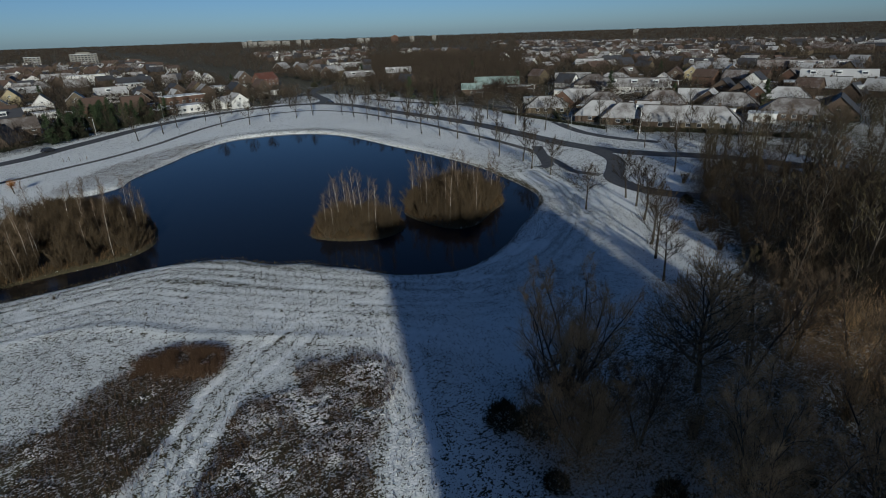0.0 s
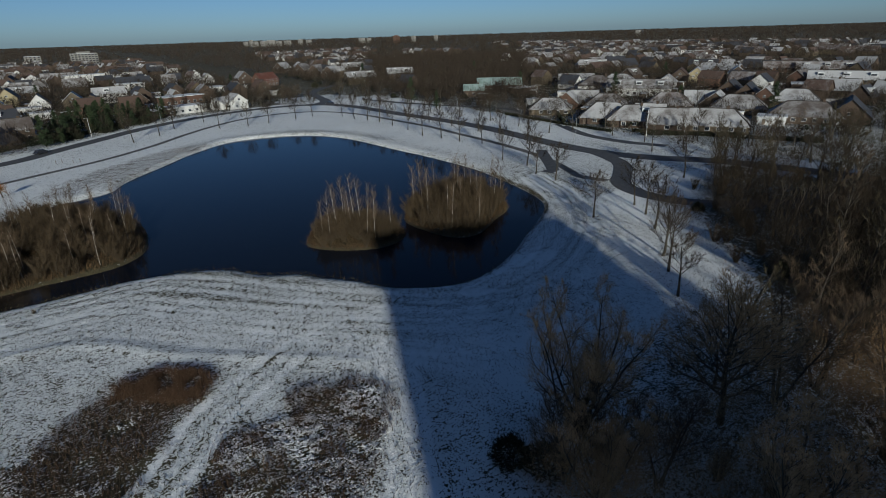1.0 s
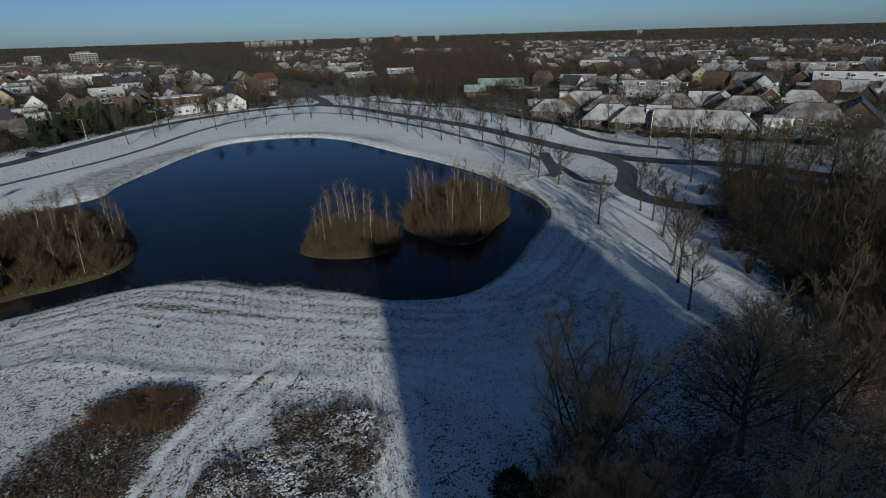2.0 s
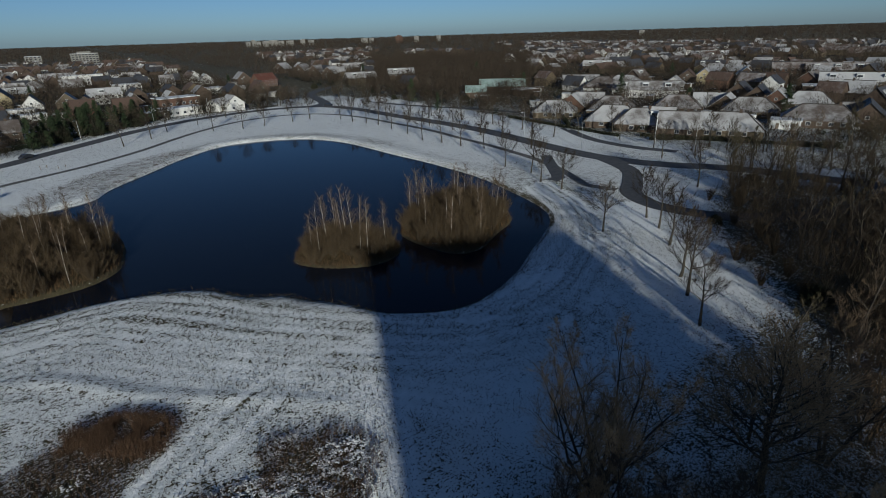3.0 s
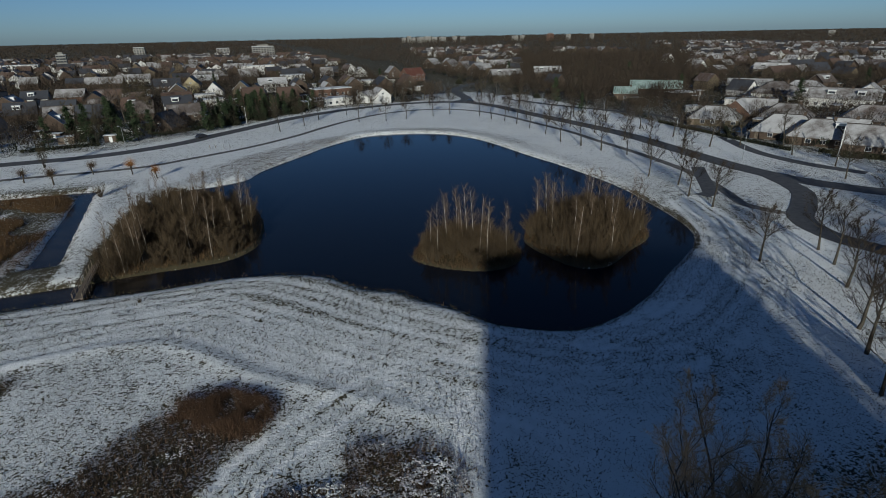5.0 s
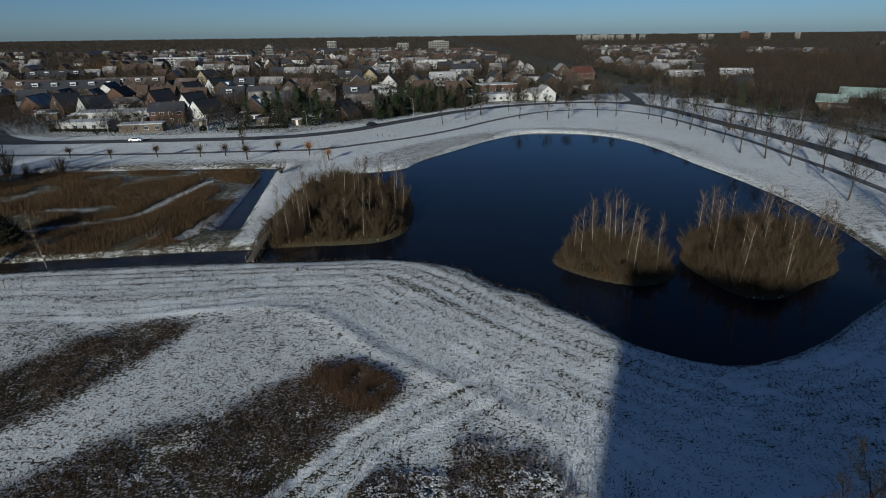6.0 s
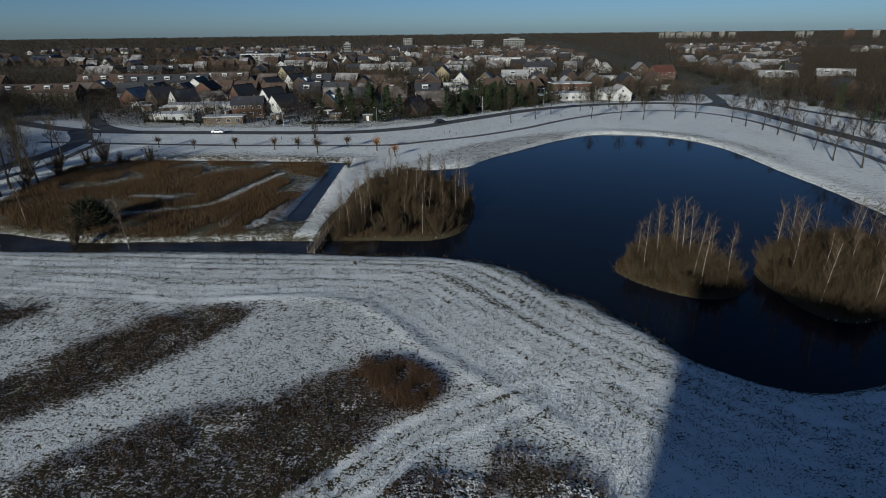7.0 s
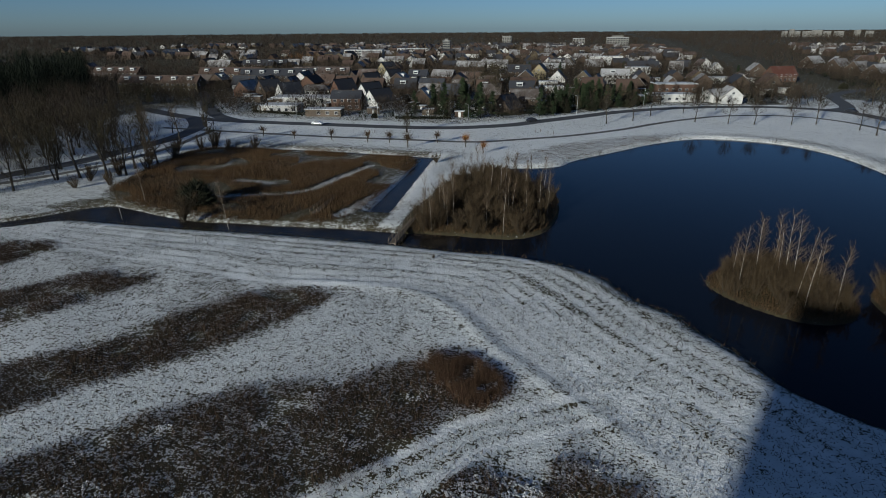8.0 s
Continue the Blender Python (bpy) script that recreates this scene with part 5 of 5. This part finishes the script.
def far_estate(points):
    """Small houses a long way off, joined: walls in three tints under snowy or dark roofs."""
    V, F, which = [], [], []
    for x, y in points:
        a = radians((4, 94)[rng.integers(2)] + rng.normal(0, 6))
        w, d, e, r = rng.uniform(9, 26 if rng.uniform() < 0.3 else 13), 9.5, rng.uniform(3, 5.6), rng.uniform(7.4, 9.4)
        c, s = math.cos(a), math.sin(a)
        v, f = gable_walls(w, d, e, r)
        k = len(V)
        V += [(x + c * p - s * q, y + s * p + c * q, z) for p, q, z in v]
        F += [tuple(k + i for i in g) for g in f[:4]]
        which += [(0, 0, 2, 1)[rng.integers(4)]] * 4
        o = 0.4
        roof = [(-w / 2 - o, -d / 2 - o, e - 0.3), (w / 2 + o, -d / 2 - o, e - 0.3), (w / 2 + o, 0, r + 0.15), (-w / 2 - o, 0, r + 0.15), (w / 2 + o, d / 2 + o, e - 0.3), (-w / 2 - o, d / 2 + o, e - 0.3)]
        k = len(V)
        V += [(x + c * p - s * q, y + s * p + c * q, z) for p, q, z in roof]
        F += [(k, k + 1, k + 2, k + 3), (k + 4, k + 5, k + 3, k + 2)]
        which += [3 + int(rng.integers(3))] * 2
    stuff("far_houses", "distant estate of small houses with snowy roofs", "houses", mesh_data("far_houses", V, F, ["brick_brown", "plaster", "brick_yellow", "roof_snow", "roof_thin", "roof_dark"], which))


far_estate([(x, y) for x, y in far_homes if rng.uniform() < 0.55])


def storey_block(name, x, y, turn, w, d, floors, wall, label, setback=0, windows=True):
    """A block of flats with a band of windows on each storey."""
    ob = thing(name, label, "building", at=placed(x, y, turn))
    H = floors * 3.0
    part("wall", box_data("wall", wall, (-w / 2, w / 2, -d / 2, d / 2, 0, H), *([(-w / 4, w / 4, -d / 3, d / 3, H, H + 3.0 * setback)] if setback else [])), ob)
    part("roof", box_data("roof", "felt", (-w / 2 - 0.2, w / 2 + 0.2, -d / 2 - 0.2, d / 2 + 0.2, H + 0.004, H + 0.4)), ob)
    n = max(3, int(w / 4.5))
    V, F = [], []
    add_box(V, F, -1.4, 1.4, -0.08, 0.02, 0, 1.5)
    data = mesh_data("window", V, F, "glass")
    for f in range(floors if windows else 0):
        for i in range(n):
            for face, yy in ((0, -d / 2),):
                part("window", data, ob).matrix_basis = pose((i + 0.5) / n * w - w / 2, yy, 0.8 + 3 * f, 0, 0, 90 * face)
    return ob


def bearing(a, r):
    return r * math.sin(radians(a)), r * math.cos(radians(a))


storey_block("apartment_building", *bearing(2.4, 1050), 5, 36, 14, 6, "concrete", "pale stepped block of flats above the bare trees", 1)
storey_block("apartment_building", *bearing(-1.2, 1150), 5, 22, 14, 5, "concrete", "pale block of flats behind bare trees")
storey_block("apartment_building", *bearing(-13.6, 820), 10, 10, 12, 6, "concrete", "grey twin tower above the estate", 1)
storey_block("apartment_building", *bearing(-8.1, 1300), 0, 20, 14, 6, "concrete", "far pale block of flats")
storey_block("school_building", *bearing(-21.6, 760), 10, 50, 16, 3, "plaster", "long low white building with flat roof")
storey_block("school_building", *bearing(-16.8, 800), 10, 44, 16, 3, "plaster", "long low white building with flat roof")
for a, w, fl in ((15.6, 12, 6), (16.1, 9, 8), (16.5, 14, 6), (17.2, 22, 6), (17.9, 26, 7), (18.6, 18, 6), (19.4, 24, 6), (20.6, 12, 7), (21.4, 16, 6), (26.5, 22, 6), (27.2, 12, 6), (31.6, 12, 7), (53.1, 16, 6), (33.8, 9, 7)):
    storey_block("apartment_building", *bearing(a, 2300), 15, w, 14, fl, "concrete", "pale city block on the horizon", windows=False)
storey_block("apartment_building", *bearing(29.9, 2100), 25, 24, 14, 8, "brick_red", "red-topped tower block on the horizon", 1, False)

# the tall block behind the meadow, whose shadow lies over the snow by the pond
lee = radians(SUN_AZ - 180)
bu, bv = 22.8, -141
storey_block("apartment_building", bu * math.cos(lee) + bv * math.sin(lee), -bu * math.sin(lee) + bv * math.cos(lee), 180 - SUN_AZ, 36.4, 14, 20, "concrete", "tall concrete block of flats behind the meadow", 0, False)

# garden sheds and outhouses among the front rows of houses
SHED = {}
for k, (w, d, h, wall) in enumerate(((5, 3, 2.4, "timber"), (6, 4, 2.7, "plaster"), (4, 3, 2.3, "brick_brown"), (8, 4, 2.8, "timber"))):
    SHED[k] = box_data("wall", wall, (-w / 2, w / 2, -d / 2, d / 2, 0, h)), box_data("roof", "felt", (-w / 2 - 0.2, w / 2 + 0.2, -d / 2 - 0.2, d / 2 + 0.2, h, h + 0.2)), box_data("door", "white", (-0.5, 0.5, -d / 2 - 0.05, -d / 2 + 0.02, 0, 2.0))
spots = np.array(built)
count = 0
while count < 90:
    a, r = rng.uniform(-36, 66), rng.uniform(225, 430)
    x, y = bearing(a, r)
    clear = np.min(np.hypot(*(spots - (x, y)).T))
    if (y > main_road_y(x) + 26 if x < 116 else x > 172) and 10 < clear < 24 and np.min(np.hypot(*(road_points - (x, y)).T)) > 8:
        k = int(rng.integers(4))
        shed = thing("garden_shed", ("small timber shed with a snowy flat roof", "white outhouse with a snowy flat roof", "small brick shed with a snowy flat roof", "long timber shed with a snowy flat roof")[k], "shed", "garden sheds", at=placed(x, y, rng.uniform(-20, 40)))
        for name, data in zip(("wall", "roof", "door"), SHED[k]):
            part(name, data, shed)
        spots = np.vstack([spots, (x, y)])
        count += 1

# ---------------------------------------------------------------- woods and garden trees
taken = np.array(built)
count = 0
for i in range(2600):
    a, r = rng.uniform(-52, 70), 225 + 300 * rng.uniform() ** 0.8
    x, y = bearing(a, r)
    outside = y > main_road_y(x) + 10 if x < 116 else x > 146
    if not outside or count >= 270 or np.min(np.hypot(*(taken - (x, y)).T)) < 8.5 or np.min(np.hypot(*(road_points - (x, y)).T)) < 5:
        continue
    k = rng.uniform()
    if k < 0.10:
        plant(CONIFERS[rng.integers(3)], x, y, rng.uniform(0, 360), rng.uniform(0.6, 1.05), "conifer", "dark green garden conifer", "tree", "garden trees")
    elif k < 0.36:
        plant(SHRUBS[2], x, y, rng.uniform(0, 360), rng.uniform(1.0, 1.8), "garden_bush", "dense dark garden bush", "shrub", "garden bushes")
    else:
        plant(SMALL[rng.integers(3)], x, y, rng.uniform(0, 360), rng.uniform(0.75, 1.25), "garden_tree", "leafless brown garden tree", "tree", "garden trees")
    count += 1
for i, (x, y, k, s) in enumerate([(-33, 227, 2, 1.2), (-29, 231, 1, 1.1), (-25, 235, 0, 1.0), (-31, 236, 1, 1.0), (3, 258, 1, 0.9), (10, 265, 0, 1.0), (17, 275, 1, 0.8), (23, 281, 0, 0.9), (30, 294, 2, 1.1), (6, 270, 1, 1.0), (13, 281, 0, 1.1)]):
    plant(CONIFERS[k], x, y, 60 * i, s, "garden_conifer", "dark evergreen at a garden's edge", "tree", "evergreens by the ring road")
for i, (x, y, s) in enumerate([(-41.8, 230.5, 1.1), (-53, 250, 1.2), (-43.6, 252, 1.3), (-42, 284, 1.6), (-38, 309, 1.7), (-50, 296, 1.6), (-34, 292, 1.5), (-47.5, 193.5, 0.8), (14, 262, 0.9), (20, 268, 0.9), (26, 282, 0.9), (-1, 262, 0.9), (8, 258, 0.8), (-46, 318, 1.6), (-60, 300, 1.3)]):
    plant((UPRIGHT + MIDDLE)[i % 6], x, y, 50 * i, s, "garden_tree", "tall leafless olive-brown garden tree", "tree", "garden trees")
# the dense evergreen gardens by the ring road
for i in range(56):
    x = rng.uniform(-8, 40)
    y = main_road_y(x) + rng.uniform(12, 34)
    plant(CONIFERS[rng.integers(3)] if i % 3 else SHRUBS[2], x, y, rng.uniform(0, 360), rng.uniform(0.7, 1.0) * (1 if i % 3 else 1.8), "garden_conifer", "dark evergreen at a garden's edge", "tree", "evergreens by the ring road")
for i in range(46):
    x = rng.uniform(40, 116)
    y = main_road_y(x) + rng.uniform(14, 60)
    if np.min(np.hypot(*(taken - (x, y)).T)) > 7 and np.min(np.hypot(*(road_points - (x, y)).T)) > 6:
        plant((SMALL + MIDDLE)[i % 7], x, y, rng.uniform(0, 360), rng.uniform(0.7, 1.05), "garden_tree", "leafless brown tree behind the ring road", "tree", "garden trees")
for i in range(16):
    plant(CONIFERS[rng.integers(2)] if i % 2 else SHRUBS[2], rng.uniform(-55, -32), rng.uniform(222, 256), rng.uniform(0, 360), rng.uniform(0.8, 1.2), "garden_conifer", "dark evergreen at a garden's edge", "tree", "evergreens by the ring road")


def far_trees(points, height, wide, per, blade_w, blade_h, mat, name, label, stray=0.45):
    """Distant bare crowns: clouds of short upright strokes, many to a tree."""
    n = len(points)
    h = height * rng.uniform(0.7, 1.2, n)
    q = rng.normal(0, 1, (n, per, 3))
    q /= np.linalg.norm(q, axis=2)[:, :, None]
    q *= rng.uniform(0.25, 1, (n, per, 1)) ** 0.5
    x = points[:, None, 0] + q[:, :, 0] * wide * h[:, None] / height
    y = points[:, None, 1] + q[:, :, 1] * wide * h[:, None] / height
    z = h[:, None] * (0.56 + 0.40 * q[:, :, 2])
    z[:, ::7] *= 0.4
    c = np.stack([x, y, z], -1).reshape(-1, 3)
    m = len(c)
    ang = rng.uniform(0, math.pi, m)
    u = np.stack([np.cos(ang), np.sin(ang), np.zeros(m)], -1) * (blade_w * rng.uniform(0.5, 1.3, m))[:, None]
    t = c + rng.normal(0, stray, (m, 3)) * blade_h + np.column_stack([np.zeros(m), np.zeros(m), blade_h * rng.uniform(0.5, 1.2, m)])
    v = np.stack([c - u, c + u, t], 1).reshape(-1, 3)
    v[:, 2] = np.maximum(v[:, 2], 0)
    me = bpy.data.meshes.new(name)
    me.vertices.add(3 * m)
    me.vertices.foreach_set("co", v.ravel())
    me.loops.add(3 * m)
    me.loops.foreach_set("vertex_index", np.arange(3 * m))
    me.polygons.add(m)
    me.polygons.foreach_set("loop_start", np.arange(0, 3 * m, 3))
    me.materials.append(M[mat])
    me.update(calc_edges=True)
    stuff(name, label, "woods", me)


def spread_trees(n, a0, a1, r0, r1, clear=0.0):
    a, r = rng.uniform(a0, a1, n), np.sqrt(rng.uniform(r0 ** 2, r1 ** 2, n))
    p = np.stack([r * np.sin(np.radians(a)), r * np.cos(np.radians(a))], -1)
    ok = np.where(p[:, 0] < 116, p[:, 1] > main_road_y(p[:, 0]) + 11, p[:, 0] > 160)
    p = p[ok]
    if clear:
        p = p[[np.min(np.hypot(*(taken - q).T)) > clear for q in p]]
    return p


far_trees(spread_trees(2700, -60, 76, 225, 400, 7.0), 7.6, 3.0, 150, 0.065, 1.0, "woods", "estate_trees", "leafless trees between the houses", 0.7)
far_trees(spread_trees(3200, -60, 76, 400, 570, 7.0), 9.0, 3.6, 90, 0.11, 1.3, "woods", "garden_trees_behind", "leafless trees between rows of houses")
far_trees(spread_trees(1000, 26, 43, 290, 800, 9.0), 11, 4.0, 190, 0.09, 1.3, "woods", "bare_woods", "brown leafless wood behind the avenue")
far_trees(spread_trees(6000, -62, 80, 560, 1100), 11, 5.0, 38, 0.24, 1.7, "woods", "middle_woods", "brown leafless trees among distant houses")
far_trees(spread_trees(10000, -64, 84, 1100, 2600), 13, 8.0, 22, 0.6, 2.4, "woods", "far_woods", "wide brown winter woods towards the horizon")
far_trees(spread_trees(7000, -66, 88, 2600, 4600), 13, 14, 18, 1.1, 3.0, "woods", "horizon_woods", "dark line of woods on the horizon")
dark = [bearing(a, r) for a, r in zip(rng.uniform(-64, -44.5, 520), rng.uniform(290, 430, 520))]
far_trees(np.array(dark), 23, 3.6, 330, 0.13, 1.4, "darkwoods", "conifer_wood", "dense black-green conifer wood")
grove = [bearing(a, r) for a, r in zip(rng.uniform(-66, -41, 260), rng.uniform(185, 285, 260))]
far_trees(np.array(grove), 15, 3.4, 420, 0.035, 1.1, "woods", "roadside_grove", "grove of tall leafless trees west of the road")

far_trees(spread_trees(2300, -60, 76, 205, 520, 6.0), 3.4, 2.2, 60, 0.14, 0.8, "darkwoods", "garden_evergreens", "dark hedges and evergreen bushes in gardens")
brush = np.array([p for p in rng.uniform((66, -30), (158, 72), (1550, 2)) if np.min(np.hypot(*(road_points - p).T)) > 4.5])
brush = brush[signed(brush[:, 0], brush[:, 1], WOOD) < 1.5]
far_trees(brush, 9.5, 2.4, 240, 0.022, 0.7, "thicket", "wood_thicket", "brown tangle of thin young growth in the wood", 0.8)
young = rng.uniform((25, -6), (66, 29), (360, 2))
young = young[(young[:, 1] < 28 - 0.28 * (young[:, 0] - 27)) & (young[:, 0] > 27 - 0.1 * young[:, 1])]
far_trees(young, 8.0, 2.3, 520, 0.010, 0.6, "saplings", "sapling_thicket", "tangle of thin brown saplings under large bare trees", 0.6)
west = np.array([bearing(a, r) for a, r in zip(rng.uniform(-62, -34, 330), rng.uniform(146, 238, 330))])
west_paths = np.concatenate([ROADS["west"], ROADS["upper"], ROADS["main"], CYCLE["west"], CYCLE["main"]])
west = west[[np.min(np.hypot(*(west_paths - p).T)) > 4.5 and p[0] < -103 for p in west]]
west = np.vstack([west, [bearing(a, r) for a, r in zip(rng.uniform(-52, -33, 150), rng.uniform(262, 345, 150))]])
west = west[[np.min(np.hypot(*(taken - p).T)) > 7 and np.min(np.hypot(*(west_paths - p).T)) > 5 for p in west]]
copse = np.array([(-285.8, 554.7)]) + rng.normal(0, 9, (34, 2)) * (2.4, 1.0)
far_trees(copse, 11, 4.0, 160, 0.09, 1.3, "orange_wood", "orange_copse", "orange-brown leafy copse among the far houses", 0.6)
far_trees(west, 13.5, 2.9, 520, 0.022, 0.9, "olive", "western_grove", "grove of leafless trees with rounded olive-brown crowns", 0.5)
# ---------------------------------------------------------------- smaller things


def footbridge(name, a, b, wide, label):
    """Plank deck on two beams between posts, with a handrail and a mid rail at each side."""
    a, b = Vector(a), Vector(b)
    length = (b - a).length
    ob = thing(name, label, "bridge", at=pose(a.x, a.y, a.z, 0, 0, math.degrees(math.atan2(b.y - a.y, b.x - a.x))))
    for y in (-wide * 0.35, wide * 0.35):
        part("beam", box_data("beam", "timber", (0, length, y - 0.08, y + 0.08, -0.25, -0.03)), ob)
    plank = box_data("plank", "timber", (0, 0.24, -wide / 2, wide / 2, -0.03, 0.03))
    for i in range(int(length / 0.27)):
        part("plank", plank, ob).matrix_basis = pose(i * 0.27, 0, 0)
    post = box_data("post", "timber", (-0.04, 0.04, -0.04, 0.04, -1.2, 0.9))
    n = max(2, int(length / 1.8))
    for y in (-wide / 2, wide / 2):
        for i in range(n + 1):
            part("post", post, ob).matrix_basis = pose(length * i / n, y + math.copysign(0.06, y), 0)
        for z in (0.42, 0.84):
            part("rail", box_data("rail", "timber", (-0.1, length + 0.1, y - 0.03 + math.copysign(0.14, y), y + 0.03 + math.copysign(0.14, y), z, z + 0.09)), ob)


footbridge("footbridge", (-16, 93.2, 0.12), (-16.6, 106.5, 0.12), 1.0, "narrow timber footbridge with rails over the ditch")
footbridge("footbridge", (-36.5, 104.5, 0.1), (-37.5, 115.5, 0.1), 1.3, "weathered timber boardwalk bridge in the reeds")


def car(x, y, turn, paint, label):
    ob = thing("car", label, "car", "cars", at=placed(x, y, turn, 1.0, 0.06))
    if ("car", paint) not in KINDS:
        side = [(-2.15, 0.35), (-2.15, 0.85), (-1.55, 0.92), (-0.95, 1.42), (0.75, 1.45), (1.6, 0.95), (2.1, 0.85), (2.15, 0.35)]
        V = [(p, -0.85, q) for p, q in side] + [(p, 0.85, q) for p, q in side]
        n = len(side)
        F = [tuple(range(n)), tuple(range(2 * n - 1, n - 1, -1))] + [(i, i + n, (i + 1) % n + n, (i + 1) % n) for i in range(n)]
        glass = [(-1.3, 0.95), (-0.88, 1.36), (0.7, 1.39), (1.3, 0.98)]
        G = [(p, -0.865, q) for p, q in glass] + [(p, 0.865, q) for p, q in glass]
        H = [(0, 1, 2, 3), (7, 6, 5, 4), (2, 6, 7, 3), (0, 4, 5, 1)]
        WV, WF = [], []
        add_tube(WV, WF, np.array([(0, -0.1, 0), (0, 0.1, 0.0)]), [0.32, 0.32], 14)
        WF.append(tuple(range(13, -1, -1)))
        KINDS["car", paint] = mesh_data("body", V, F, paint), mesh_data("glazing", G, H, "glass"), mesh_data("wheel", WV, WF, "rubber")
    body, glazing, wheel = KINDS["car", paint]
    part("body", body, ob), part("glazing", glazing, ob)
    for px, py in ((-1.35, -0.78), (1.35, -0.78), (-1.35, 0.78), (1.35, 0.78)):
        part("wheel", wheel, ob).matrix_basis = pose(px, py, 0.32)


car(-86, 201.5, 0, "car_white", "white car on the ring road")
car(-8, 226.5, 46, "car_dark", "dark car on the ring road")
car(118, 279, -50, "car_dark", "dark car at the road junction")
for x, y, turn, paint in ((-58, 240, 10, "car_dark"), (-44, 242, 80, "car_dark"), (-50, 256, 0, "car_silver"), (222, 82, 20, "car_white"), (226, 90, 20, "car_silver"), (196, 200, 60, "car_white"), (-104, 248, 5, "car_silver"), (-30, 240, 30, "car_silver"), (-20, 244, 30, "car_dark"), (162, 150, 60, "car_dark")):
    car(x, y, turn, paint, {"car_dark": "dark parked car with snow around it", "car_silver": "silver-grey car parked in snow", "car_white": "white car parked by the houses"}[paint])


def lamp_post(x, y, height=7.5, turn=0.0):
    ob = thing("street_lamp", "slim grey street lamp on the verge", "street lamp", "street lamps", at=placed(x, y, turn))
    if "lamp" not in KINDS:
        V, F, G, H = [], [], [], []
        add_tube(V, F, np.array([(0, 0, -0.1), (0, 0, 3.5), (0, 0, height), (0, 0.8, height + 0.2)]), [0.10, 0.08, 0.055, 0.04], 8)
        add_box(G, H, -0.12, 0.12, 0.6, 1.35, height + 0.12, height + 0.24)
        KINDS["lamp"] = mesh_data("pole", V, F, "metal"), mesh_data("head", G, H, "metal")
    part("pole", KINDS["lamp"][0], ob), part("head", KINDS["lamp"][1], ob)


for i, (x, y) in enumerate([(-64, 208.5), (-30, 213), (8, 250), (36, 276), (-98, 207.5), (134, 232), (137, 190), (136, 150), (134, 122), (62, 292), (-116, 150), (152, 96)]):
    lamp_post(x, y, turn=60 * i)
pole = thing("flagpole", "tall white pole on a snowy mound before bungalows", "pole", at=placed(159, 114))
V, F = [], []
add_tube(V, F, np.array([(0, 0, -0.1), (0, 0, 4.0), (0, 0, 8.6)]), [0.22, 0.18, 0.12], 10)
part("shaft", mesh_data("shaft", V, F, "white"), pole)


def hedge(x0, y0, x1, y1, high, wide, label):
    """A clipped hedge: a core with many short leaf strokes."""
    n = int(math.hypot(x1 - x0, y1 - y0) * 60)
    t = rng.uniform(0, 1, n)
    q = rng.uniform(-0.5, 0.5, n) * wide
    d = Vector((x1 - x0, y1 - y0)).normalized()
    p = np.stack([x0 + (x1 - x0) * t - d.y * q, y0 + (y1 - y0) * t + d.x * q], -1)
    thing("hedge", label, "hedge", "hedges", data=blades_mesh("hedge", p, rng.uniform(-0.05, high * 0.6, n), 0.3, high * 0.5, 0.13, 0.4, "hedge"))


for x0, y0, x1, y1, hh in ((158, 184, 156.5, 151, 1.3), (156.5, 151, 156.2, 126, 1.3), (159, 116, 181, 94, 1.6), (180, 84, 191, 74, 1.6), (162, 122, 176, 92, 1.5), (176, 92, 186, 72, 1.5), (160, 152, 176, 172, 1.6), (-130, 226, -100, 223, 1.5), (-62, 222, -40, 226, 1.4), (-22, 238, 6, 262, 1.8), (6, 262, 40, 292, 1.8), (166, 146, 170, 134, 1.4)):
    hedge(x0, y0, x1, y1, hh, 1.1, "dark clipped garden hedge along the street")
marker = box_data("marker_post", "timber", (-0.09, 0.09, -0.09, 0.09, -0.1, 1.0))
for x, y in ((-4, 204), (-2.4, 204.8), (0.4, 201.6), (2.2, 202.6), (-58, 190), (-60, 190)):
    thing("bollard", "short wooden post in the snow", "post", "short posts", data=marker, at=placed(x, y))
